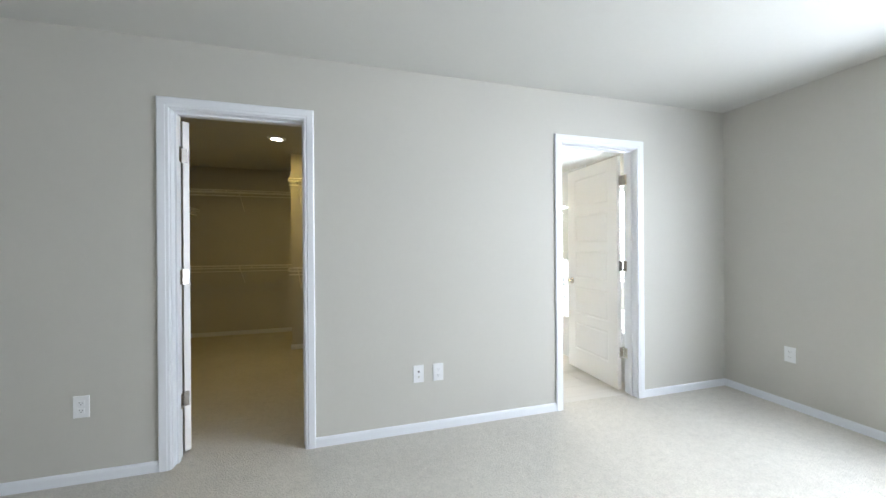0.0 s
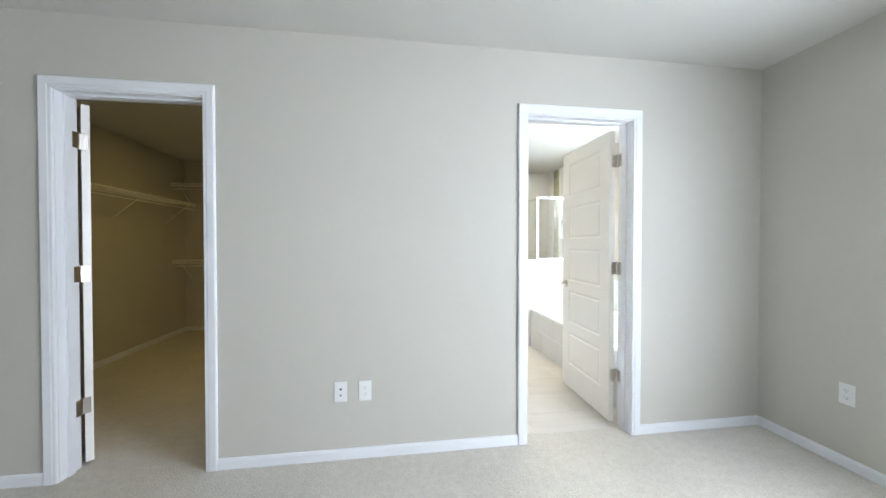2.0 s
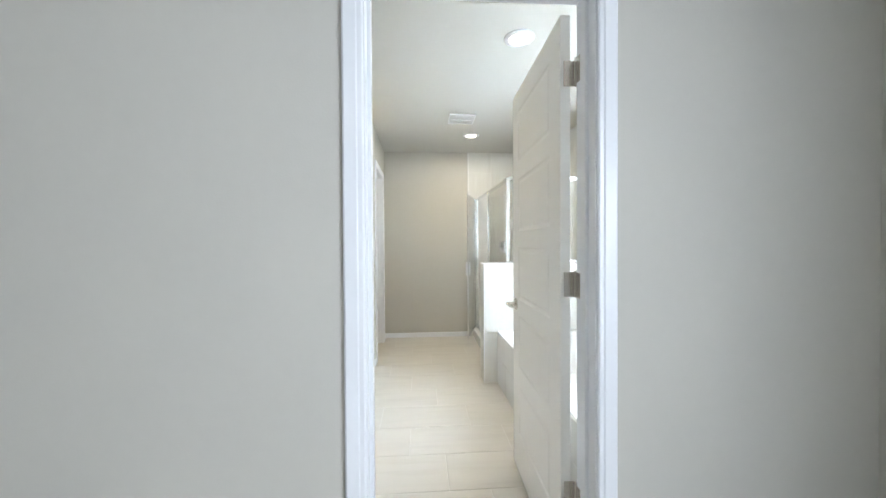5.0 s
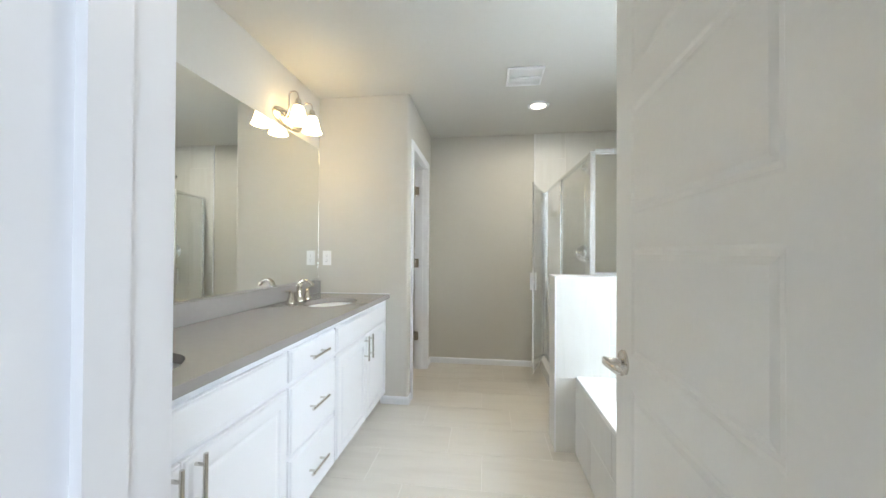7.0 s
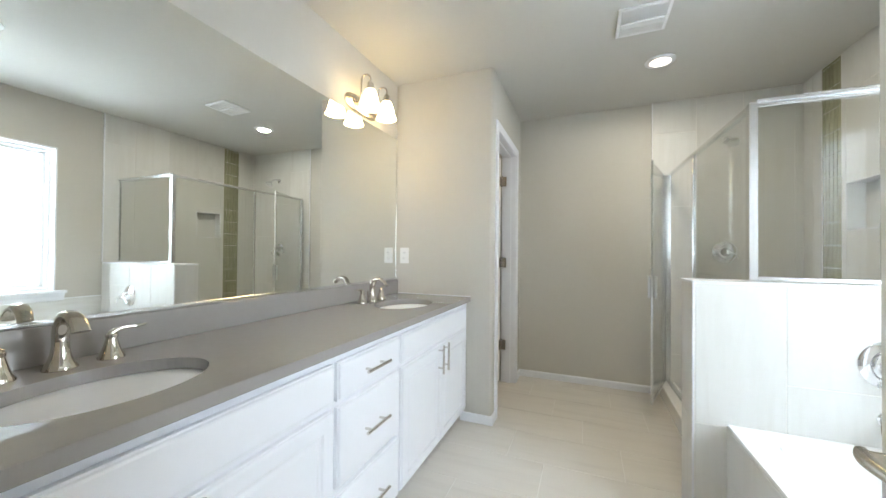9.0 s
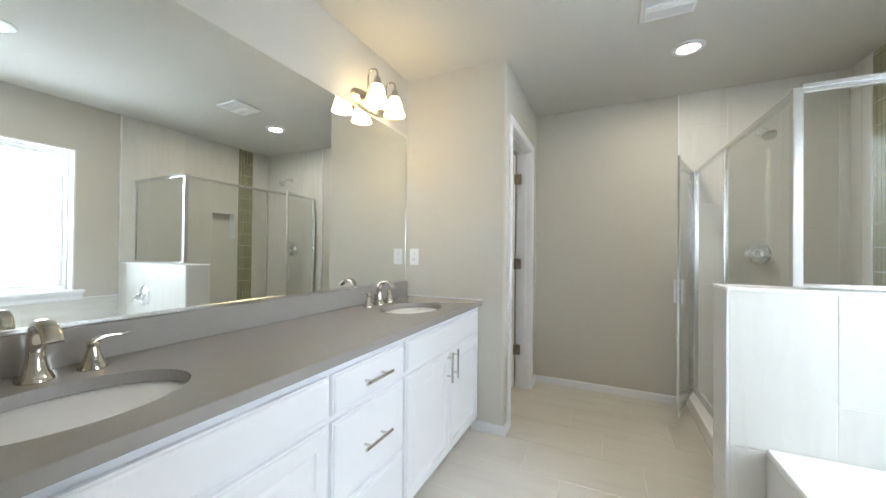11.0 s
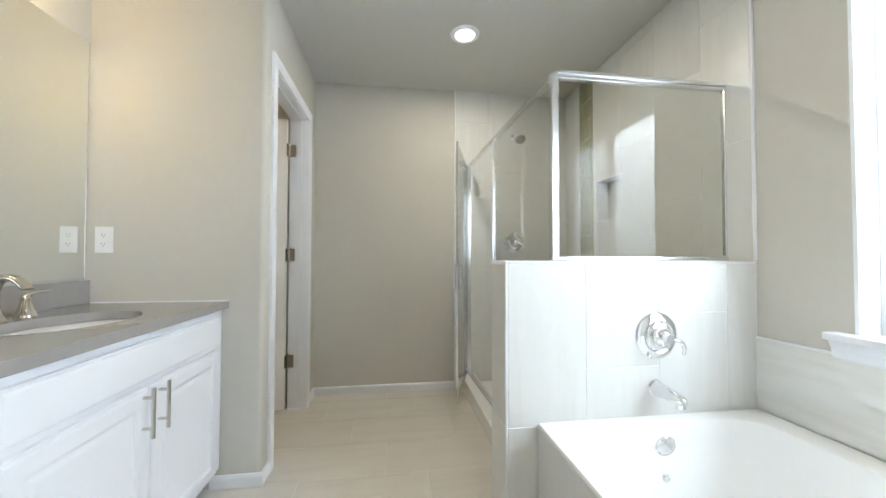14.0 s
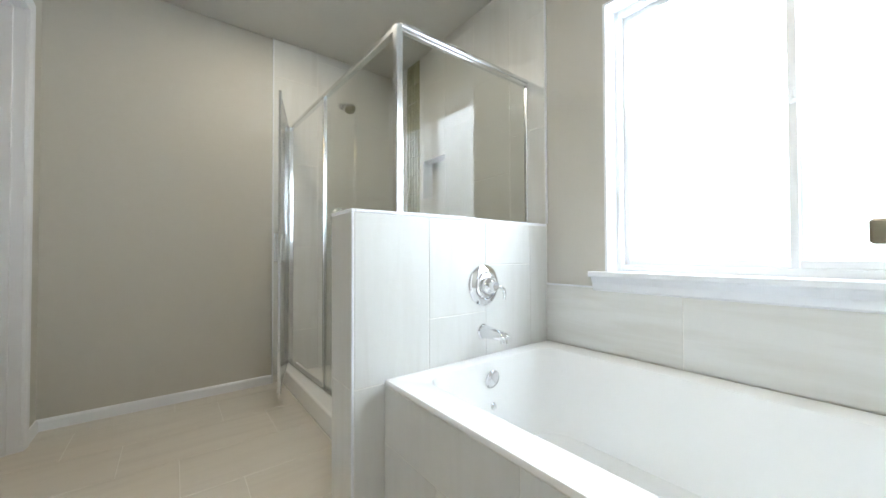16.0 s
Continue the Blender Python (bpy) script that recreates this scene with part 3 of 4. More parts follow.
def counter_with_basins():
    """Slab with two oval cut-outs, built as strips round each oval."""
    bm = bmesh.new()
    x0, x1, t = XM + .004, CF, .032
    ya, yb = SINKS[0][1], SINKS[1][1]
    cells = [(2.499, ya - .28, None), (ya - .28, ya + .28, 0), (ya + .28, yb - .28, None), (yb - .28, yb + .28, 1), (yb + .28, YE - .003, None)]
    for y0, y1, k in cells:
        if k is None:
            box(bm, x0, y0, ZC - t, x1, y1, ZC)
            continue
        cx, cy = SINKS[k]
        n = 64
        ring, edge = [], []
        for i in range(n):
            a = 2 * math.pi * i / n
            dx, dy = math.cos(a), math.sin(a)
            ring.append((cx + SA * dx, cy + SB * dy))
            s = min(((x1 if dx > 0 else x0) - cx) / dx if abs(dx) > 1e-6 else 9, ((y1 if dy > 0 else y0) - cy) / dy if abs(dy) > 1e-6 else 9)
            edge.append((cx + s * dx, cy + s * dy))
        corners = [(x0, y0), (x0, y1), (x1, y0), (x1, y1)]
        for c in corners:
            i = min(range(n), key=lambda q: (edge[q][0] - c[0]) ** 2 + (edge[q][1] - c[1]) ** 2)
            edge[i] = c
        rows = [[bm.verts.new((*p, z)) for p in pts] for pts, z in ((edge, ZC - t), (edge, ZC), (ring, ZC), (ring, ZC - t))]
        for a, b in zip(rows, rows[1:] + rows[:1]):
            for i in range(n):
                j = (i + 1) % n
                bm.faces.new((a[i], a[j], b[j], b[i]))
    bmesh.ops.remove_doubles(bm, verts=bm.verts[:], dist=.0005)
    seams = [c[0] for c in cells[1:]]
    inner = [f for f in bm.faces if any(all(abs(v.co.y - s) < 1e-4 for v in f.verts) for s in seams)]
    bmesh.ops.delete(bm, geom=inner, context="FACES_ONLY")
    bmesh.ops.recalc_face_normals(bm, faces=bm.faces[:])
    return bm


counter = thing("countertop", "grey quartz vanity countertop with backsplash and oval cut-outs", "countertop")
part("slab", counter_with_basins(), QUARTZ, counter)
part("backsplash", boxes((XM + .004, 2.499, ZC, XM + .024, YE - .003, .962), bevel=.002), QUARTZ, counter)
part("front_edge", boxes((CF, 2.499, ZC - .032, CF + .004, YE - .003, ZC), bevel=.0008), QUARTZ, counter)
part("caulk_line", boxes((XM + .024, YE - .003, ZC, CF, YE, ZC + .004)), TRIM, counter, "white caulk line")


def basin(cx, cy):
    root = thing("sink_basin", "white oval undermount basin below the grey counter", "sink", "undermount basins", (cx, cy, 0))
    prof = [(1.03, ZC - .033), (1.0, ZC - .036), (.96, ZC - .06), (.86, ZC - .11), (.66, ZC - .145), (.35, ZC - .158), (.12, ZC - .162), (0, ZC - .162)]
    bm = lathe(prof, 48)
    bm.transform(Matrix.Diagonal((SA, SB, 1, 1)))
    bmesh.ops.solidify(bm, geom=bm.faces[:], thickness=.008)
    part("bowl", bm, PORCELAIN, root, "", True)
    part("drain", lathe([(0, ZC - .158), (.022, ZC - .158), (.022, ZC - .155), (.016, ZC - .154), (0, ZC - .156)], 20), CHROME, root, "chrome drain", True)
    part("overflow", boxes((-.148, -.012, ZC - .062, -.140, .012, ZC - .054), bevel=.002), CHROME, root)
    return root


def faucet(cy):
    """Widespread faucet: flared bases, arched ribbon spout and two swept lever handles."""
    root = thing("faucet", "polished nickel widespread faucet with two lever handles", "faucet", "basin faucets", (XM + .100, cy, ZC))
    body = [(.0335, 0), (.0335, .003), (.030, .010), (.024, .022), (.0195, .038), (.0172, .056), (.0162, .075)]
    part("spout_base", lathe(body, 28), FAUCET, root, "", True)
    pts = [(0, 0, .070), (.000, 0, .088), (.003, 0, .106), (.010, 0, .122), (.020, 0, .132), (.034, 0, .138), (.049, 0, .139), (.064, 0, .135), (.078, 0, .126), (.090, 0, .114), (.098, 0, .102)]
    part("spout", ribbon(pts, [.0162, .0162, .0164, .0166, .017, .0174, .0178, .018, .0184, .0188, .019], [.0168, .0165, .016, .015, .0138, .0125, .0112, .0100, .009, .008, .0065], 20), FAUCET, root, "", True)
    rod = tube([(-.030, 0, 0), (-.032, 0, .050)], .0028, 8)
    part("lift_rod", rod, FAUCET, root, "", True)
    part("lift_knob", lathe([(0, 0), (.004, .001), (.006, .005), (.004, .010), (0, .011)], 12, pose(-.032, 0, .048)), FAUCET, root, "", True)
    for s in (-1, 1):
        hb = lathe([(.030, 0), (.030, .003), (.026, .011), (.0195, .028), (.0145, .046), (.0118, .056), (.0138, .058), (.0138, .066), (.009, .071), (0, .072)], 24, pose(0, s * .104, 0))
        h = part("handle_base", hb, FAUCET, root, "", True)
        y = s * .104
        lv = ribbon([(0, y - s * .004, .066), (.001, y + s * .006, .074), (.002, y + s * .022, .080), (.004, y + s * .040, .081), (.006, y + s * .058, .080), (.007, y + s * .072, .082), (.007, y + s * .080, .084)],
                    [.010, .0095, .008, .008, .0095, .009, .005], [.009, .0075, .005, .0042, .0038, .0034, .0024], 12)
        part("lever", lv, FAUCET, h, "", True)
    return root


for cx, cy in SINKS:
    basin(cx, cy)
    faucet(cy + .014)


def raised_front(y0, y1, z0, z1, panelled):
    """A cabinet front: bevelled slab, or frame with a recessed panel."""
    bm = bmesh.new()
    x0, x1 = CX, CX + .022
    loops = [(0, x0), (0, x1 - .009), (.005, x1 - .0085), (.007, x1 - .003), (.012, x1)]
    loops += [(.052, x1), (.058, x1 - .006), (.066, x1 - .007), (.078, x1 - .002)] if panelled else [(.016, x1)]
    rows = [[bm.verts.new((x, y, z)) for y, z in ((y0 + d, z0 + d), (y1 - d, z0 + d), (y1 - d, z1 - d), (y0 + d, z1 - d))] for d, x in loops]
    for a, b in zip(rows, rows[1:]):
        for i in range(4):
            bm.faces.new((a[i], a[(i + 1) % 4], b[(i + 1) % 4], b[i]))
    bm.faces.new(rows[0][::-1])
    bm.faces.new(rows[-1])
    bmesh.ops.recalc_face_normals(bm, faces=bm.faces[:])
    return bm


def bar_pull(y, z, upright, parent):
    x = CX + .022
    d = Vector((0, 0, 1)) if upright else Vector((0, 1, 0))
    c = Vector((x + .030, y, z))
    h = part("handle", tube([c - d * .078, c + d * .078], .006, 12), PULL, parent, "brushed nickel bar pull", True)
    for k in (-.048, .048):
        part("post", tube([(x, y + d.y * k, z + d.z * k), (x + .030, y + d.y * k, z + d.z * k)], .005, 10), PULL, h, "", True)


def carcass(name, label, y0, y1):
    root = thing(name, label, "cabinet", "vanity cabinets")
    part("body", boxes((XM + .006, y0, .095, CX, y1, ZC - .034)), CABPAINT, root)
    part("toe_kick", boxes((XM + .006, y0, 0, CX - .075, y1, .095)), TOEGREY, root, "recessed toe kick")
    return root


def sink_base(y0, y1, e0, e1):
    root = carcass("sink_cabinet", "white painted sink cabinet with two panelled doors", y0, y1)
    ya, yb = y0 + e0, y1 - e1
    part("false_front", raised_front(ya, yb, .670, .797, False), CABPAINT, root)
    ym = (ya + yb) / 2
    for a, b, hy in ((ya, ym - .002, ym - .037), (ym + .002, yb, ym + .037)):
        d = part("door", raised_front(a, b, .105, .650, True), CABPAINT, root)
        bar_pull(hy, .578, True, d)


def drawer_base(y0, y1):
    root = carcass("drawer_cabinet", "white painted three-drawer vanity cabinet", y0, y1)
    for z0, z1 in ((.668, .797), (.378, .648), (.105, .358)):
        d = part("drawer_front", raised_front(y0 + .010, y1 - .011, z0, z1, False), CABPAINT, root)
        bar_pull((y0 + y1) / 2 - .006, (z0 + z1) / 2, False, d)


sink_base(2.500, 3.486, .018, .008)
drawer_base(3.487, 3.921)
sink_base(3.922, YE - .002, .010, .061)

mirror = thing("mirror", "large frameless wall mirror above the vanity", "mirror")
part("glass", boxes((XM, 2.515, .972, XM + .005, YE - .012, 2.022)), MIRROR, mirror)
part("channel", boxes((XM, 2.515, .9635, XM + .009, YE - .012, .975), bevel=.0015), ALU, mirror, "slim aluminium channel")
part("edge_strip", boxes((XM, YE - .012, .9635, XM + .006, YE - .009, 2.022)), ALU, mirror)


def sconce(cy, cz):
    """Two-light bar: oval back plate, curved arms and bell shades."""
    root = thing("vanity_light", "satin nickel two-light wall fixture with lit bell shades", "wall light", "", (XM, cy, cz))
    def rail(k, x):
        pts = []
        hw, hh = .17 * k, .058 * k
        for i in range(40):
            a = 2 * math.pi * i / 40
            c, s = math.cos(a), math.sin(a)
            pts.append((x, math.copysign(abs(c) ** .75, c) * hw, math.copysign(abs(s) ** .9, s) * hh))
        return pts
    bm = bmesh.new()
    rows = [[bm.verts.new(p) for p in rail(k, x)] for k, x in ((1, 0), (1, .008), (.93, .013), (.88, .014), (.84, .020), (.70, .024), (.55, .024))]
    for a, b in zip(rows, rows[1:]):
        for i in range(40):
            bm.faces.new((a[i], a[(i + 1) % 40], b[(i + 1) % 40], b[i]))
    bm.faces.new(rows[-1])
    part("back_plate", bm, NICKEL, root, "", True)
    for s in (-1, 1):
        y = s * .092
        pts = [(.02, y, 0), (.046, y, -.014), (.062, y, .004), (.066, y, .04), (.067, y, .095)] + [tuple(p) for p in arc((.100, y, .118), .033, 180, 0, (1, 0, 0), (0, 0, 1), 10)] + [(.133, y, .090)]
        arm = part("arm", tube(pts, .0055, 10), NICKEL, root, "", True)
        part("socket_cup", lathe([(0, .050), (.016, .050), (.019, .044), (.019, .020), (.027, .014), (.027, .004), (0, .004)], 20, pose(.133, y, .045)), NICKEL, arm, "", True)
        sh = lathe([(.022, .010), (.028, .004), (.038, -.018), (.046, -.050), (.052, -.076), (.060, -.096), (.066, -.106), (.064, -.107), (.049, -.072), (.041, -.040), (.028, -.005), (.0, .004)], 32, pose(.133, y, .045))
        part("shade", sh, SHADE, root, "lit opal glass bell shade", True)
    return root


sconce(4.42, 2.092)


def cover_plate(name, label, m, holes):
    """Wall plate, 70 by 115 mm, facing local +z."""
    root = thing(name, label, "outlet" if name != "light_switch" else "switch")
    bm = boxes((-.036, -.0585, 0, .036, .0585, .0055), bevel=.0022, segments=2)
    part("plate", bm, PLASTIC, root)
    if holes == "outlet":
        for y in (-.020, .020):
            f = part("socket", boxes((-.0165, y - .0135, .0055, .0165, y + .0135, .0075), bevel=.0012), PLASTIC, root)
            part("slots", boxes((-.0075, y - .001, .0075, -.0055, y + .007, .0078), (.0055, y - .001, .0075, .0075, y + .006, .0078), (-.002, y - .009, .0075, .002, y - .005, .0078)), SLOT, f)
    elif holes == "switch":
        part("rocker", boxes((-.0165, -.033, .0055, .0165, .033, .0085), bevel=.0015), PLASTIC, root)
    else:
        part("jack", boxes((-.006, .010, .0055, .006, .022, .0085), bevel=.001), SLOT, root)
        part("coax_stud", lathe([(0, .0055), (.005, .0055), (.005, .013), (.0, .013)], 12, pose(0, -.018, 0)), NICKEL, root)
    part("screw", lathe([(0, .0055), (.003, .0055), (.0025, .0066), (0, .0068)], 10), PLASTIC, root)
    root.matrix_basis = m
    return root


cover_plate("wall_outlet", "white duplex outlet on the greige bedroom wall beside the closet", pose(-1.354, W0, .408, 90), "outlet")
cover_plate("cable_plate", "white cable jack plate on the greige bedroom wall", pose(.486, W0, .392, 90), "jack")
cover_plate("wall_outlet", "white duplex outlet beside the cable plate", pose(.624, W0, .392, 90), "outlet")
cover_plate("wall_outlet", "white duplex outlet on the bedroom window wall", pose(XB, 1.885, .410, 90, 0, -90), "outlet")
cover_plate("wall_outlet", "white duplex outlet above the vanity counter", pose(.645, YE, 1.142, 90), "outlet")

# ---- ceiling fixtures ----


def recessed_light(x, y, label):
    root = thing("recessed_light", label, "ceiling light", "recessed lights", (x, y, H))
    part("trim_ring", lathe([(.062, -.001), (.090, -.001), (.088, -.006), (.075, -.011), (.062, -.012), (.058, -.006)], 40), TRIM, root, "", True)
    part("lens", lathe([(0, -.006), (.058, -.006), (.060, -.002), (0, -.002)], 40), LENS, root, "lit white lens", True)


recessed_light(2.357, 5.209, "round recessed ceiling light, lit, white trim ring")
recessed_light(2.37, 3.36, "round recessed ceiling light, lit, white trim ring")
recessed_light(-.68, 4.153, "round recessed closet light, lit, white trim ring")
fan = thing("exhaust_fan", "white louvred exhaust fan grille on the bathroom ceiling", "vent", "", (2.188, 4.692, H))
part("frame", boxes((-.125, -.125, -.016, -.105, .125, 0), (.105, -.125, -.016, .125, .125, 0), (-.105, -.125, -.016, .105, -.107, 0), (-.105, .107, -.016, .105, .125, 0), bevel=.005, segments=2), PLASTIC, fan)
part("centre_band", boxes((-.105, -.012, -.026, .105, .030, -.014), bevel=.004, segments=2), PLASTIC, fan)
part("backing", boxes((-.105, -.107, -.004, .105, .107, -.002)), PLASTIC, fan)
for y0, y1 in ((-.107, -.012), (.030, .107)):
    for k in range(26):
        x = -.100 + k * .008
        part("slat", boxes((x - .0026, y0, -.015, x + .0026, y1, -.004)), PLASTIC, fan)

# ---- tub and half wall ----
PX, PY0, PY1, PZ = 2.338, 4.364, 4.555, 1.053
TX, TZ = 2.457, .458
XT = XR - .012                # tile face on the window wall
half_wall = structure("wall_half", boxes((PX + .0016, PY0 + .0016, 0, XT, PY1 - .0016, PZ - .012)), GROUT, "tiled half wall between tub and shower")
structure("trim", boxes((PX - .002, PY0 - .002, PZ - .012, PX + .012, PY1 + .002, PZ), (PX + .012, PY0 - .002, PZ - .012, XT, PY0 + .010, PZ), (PX + .012, PY1 - .010, PZ - .012, XT, PY1 + .002, PZ),
                        (PX - .002, PY0 - .002, 0, PX + .006, PY0 + .006, PZ - .012), bevel=.002), TRIM, "white edge trim on the half wall")


def tub():
    root = thing("bathtub", "white acrylic soaking tub in a tiled surround", "bathtub")
    x0, x1, y0, y1 = TX, XT - .001, 2.499, PY0 - .001
    bm = bmesh.new()
    def rounded(ax0, ay0, ax1, ay1, r, z, n=8):
        pts = []
        for cx, cy, a in ((ax1 - r, ay1 - r, 0), (ax0 + r, ay1 - r, 90), (ax0 + r, ay0 + r, 180), (ax1 - r, ay0 + r, 270)):
            pts += [(cx + r * math.cos(radians(a + 90 * i / n)), cy + r * math.sin(radians(a + 90 * i / n)), z) for i in range(n + 1)]
        return [bm.verts.new(p) for p in pts]
    ix0, ix1, iy0, iy1 = x0 + .118, x1 - .092, y0 + .12, y1 - .058
    rows = [rounded(x0, y0, x1, y1, .006, TZ - .014), rounded(x0, y0, x1, y1, .008, TZ - .006), rounded(x0 + .004, y0 + .004, x1 - .004, y1 - .004, .008, TZ),
            rounded(ix0 - .012, iy0 - .012, ix1 + .012, iy1 + .012, .10, TZ), rounded(ix0, iy0, ix1, iy1, .10, TZ - .007), rounded(ix0 + .01, iy0 + .02, ix1 - .01, iy1 - .012, .11, TZ - .06),
            rounded(ix0 + .035, iy0 + .12, ix1 - .035, iy1 - .035, .13, TZ - .25), rounded(ix0 + .07, iy0 + .22, ix1 - .07, iy1 - .07, .12, TZ - .35), rounded(ix0 + .15, iy0 + .32, ix1 - .15, iy1 - .16, .08, TZ - .375)]
    n = len(rows[0])
    for a, b in zip(rows, rows[1:]):
        for i in range(n):
            bm.faces.new((a[i], a[(i + 1) % n], b[(i + 1) % n], b[i]))
    bm.faces.new(rows[-1])
    bmesh.ops.recalc_face_normals(bm, faces=bm.faces[:])
    part("shell", bm, ACRYLIC, root, "", True)
    yb = iy1 - .018
    part("overflow_plate", lathe([(0, 0), (.038, 0), (.038, .004), (.032, .010), (.015, .013), (0, .0135)], 28, pose(2.914, yb, .382, 97)), CHROME, root, "chrome overflow plate", True)
    part("drain_stop", lathe([(0, 0), (.015, 0), (.015, .003), (.008, .006), (.006, .014), (0, .016)], 22, pose(2.888, iy1 - .050, .288, 78)), CHROME, root, "chrome drain lever", True)
    return root


tub()
surround = structure("tub_surround", boxes((TX + .0016, 2.499, 0, TX + .05, PY0 - .001, TZ - .016)), GROUT, "tiled front of the tub surround")


def valve_trim(name, label, x, y, z, r):
    """Round plate with a hub and a down-curved lever, facing -y."""
    root = thing(name, label, "shower valve", "", (x, y, z))
    m = pose(0, 0, 0, 90)
    part("escutcheon", lathe([(0, 0), (r, 0), (r, .004), (r * .93, .010), (r * .70, .016), (r * .62, .013), (r * .56, .018), (r * .5, .020), (0, .020)], 40, m), CHROME, root, "", True)
    hub = part("hub", lathe([(r * .42, .018), (r * .42, .034), (r * .36, .050), (r * .24, .058), (r * .20, .074), (0, .076)], 32, m), CHROME, root, "", True)
    part("lever", tube([(0, -.062, 0), (.026, -.066, -.004), (.052, -.068, -.016), (.062, -.066, -.036), (.064, -.060, -.060)], [.010, .009, .008, .007, .0055], 12), CHROME, hub, "", True)
    return root


valve_trim("tub_valve", "polished chrome tub valve with lever on the half wall", 2.945, PY0, .763, .090)
spout = thing("tub_spout", "polished chrome tub spout on the half wall", "faucet", "", (2.940, PY0, .562))
part("body", tube([(0, 0, 0), (0, -.02, 0), (0, -.06, 0), (0, -.10, -.001), (0, -.128, -.004), (0, -.136, -.008)], [.029, .028, .0245, .0215, .019, .014], 20), CHROME, spout, "", True)
part("outlet_lip", tube([(0, -.118, -.010), (0, -.121, -.030)], [.0165, .0155], 16), CHROME, spout, "", True)
part("wall_flange", lathe([(0, 0), (.033, 0), (.033, .003), (.029, .008), (0, .008)], 28, pose(0, 0, 0, 90)), CHROME, spout, "", True)

# ---- shower ----
pan = thing("shower_pan", "white acrylic shower pan with a raised curb", "shower pan")
part("floor", boxes((2.60, PY1, 0, XT, YF - .010, .05)), ACRYLIC, pan)
part("curb", boxes((2.478, PY1, 0, 2.60, YF - .010, .12), bevel=.012, segments=3), ACRYLIC, pan)
part("drain", lathe([(0, .05), (.045, .05), (.043, .053), (0, .054)], 28, pose(3.0, 5.25, 0)), CHROME, pan, "round chrome drain", True)

GY, GX0, GX1, GT = 4.487, 2.586, 2.540, 1.838
screen = thing("shower_screen", "framed clear glass shower screen standing on the half wall", "shower screen")
YD = YF - .012
lean = math.degrees(math.atan2(GX0 - GX1, YD - GY))
def along(bm):
    """Place a piece built along +y from the corner post onto the front line."""
    bm.transform(pose(GX0, GY, 0, 0, 0, lean))
    return bm
L = math.hypot(GX0 - GX1, YD - GY)
MID = .795
part("corner_post", along(boxes((-.016, -.016, PZ, .016, .016, GT - .004), bevel=.003)), ALU, screen, "bright aluminium corner post")
part("side_header", boxes((GX0 + .012, GY - .020, GT - .012, XT, GY + .020, GT + .006), (GX0 + .016, GY - .014, GT - .028, XT, GY + .014, GT - .012), bevel=.003), ALU, screen)
part("front_header", along(boxes((-.015, -.016, GT - .034, .015, L, GT - .010), bevel=.003)), ALU, screen)
part("side_sill", boxes((GX0 + .016, GY - .015, PZ, XT, GY + .015, PZ + .020), bevel=.003), ALU, screen)
part("wall_channel", boxes((XT - .010, GY - .009, PZ + .020, XT, GY + .009, GT - .028), bevel=.002), ALU, screen)
part("front_track", along(boxes((-.018, PY1 - GY, .12, .018, L, .138), bevel=.003)), ALU, screen)
part("middle_post", along(boxes((-.010, MID - .009, .138, .010, MID + .009, GT - .022), bevel=.002)), ALU, screen)
part("hinge_post", along(boxes((-.014, L - .026, .138, .014, L, GT - .022), bevel=.002)), ALU, screen)
part("near_post", along(boxes((-.012, PY1 - GY, .138, .012, PY1 - GY + .014, PZ), bevel=.002)), ALU, screen)
part("side_glass", boxes((GX0 + .016, GY - .003, PZ + .020, XT - .014, GY + .003, GT - .022)), GLASS, screen, "clear glass panel")
part("front_glass", along(boxes((-.003, PY1 - GY + .014, .138, .003, MID - .013, PZ), (-.003, .016, PZ, .003, MID - .013, GT - .022))), GLASS, screen, "clear glass panel")

sdoor = thing("shower_door", "framed clear glass shower door standing ajar", "shower door")
DW = .612
part("stile", boxes((0, -.008, .138, .018, .008, GT - .028), bevel=.003), ALU, sdoor)
part("stile", boxes((DW - .018, -.008, .128, DW, .008, GT - .020), bevel=.003), ALU, sdoor)
part("rail", boxes((.018, -.005, .138, DW - .018, .005, .146), bevel=.0015), ALU, sdoor)
part("rail", boxes((.018, -.005, GT - .036, DW - .018, .005, GT - .028), bevel=.0015), ALU, sdoor)
part("glass", boxes((.016, -.003, .144, DW - .016, .003, GT - .034)), GLASS, sdoor, "clear glass panel")
part("handle", boxes((DW - .030, .010, .86, DW - .012, .030, 1.02), (DW - .030, -.030, .86, DW - .012, -.010, 1.02), bevel=.005, segments=2), ALU, sdoor)
sdoor.matrix_basis = pose(GX1 - .018, YD - .018, 0, 0, 0, 252)

head = thing("shower_fixture", "polished chrome shower head on a short angled arm", "shower head", "", (2.925, YF - .012, 2.075))
part("flange", lathe([(0, 0), (.030, 0), (.028, .006), (.012, .010), (0, .010)], 24, pose(0, 0, 0, 90)), CHROME, head, "", True)
part("arm", tube([(0, 0, 0), (0, -.05, .012), (0, -.10, -.004), (0, -.135, -.034)], .0095, 12), CHROME, head, "", True)
part("rose", lathe([(.012, 0), (.016, .012), (.020, .022), (.038, .040), (.043, .052), (.041, .058), (0, .058)], 28, pose(0, -.130, -.028, 180 - 38)), CHROME, head, "", True)
valve_trim("shower_valve", "polished chrome shower valve with lever on the tiled wall", 2.92, YF - .012, 1.19, .085)

# ---- closet shelving ----


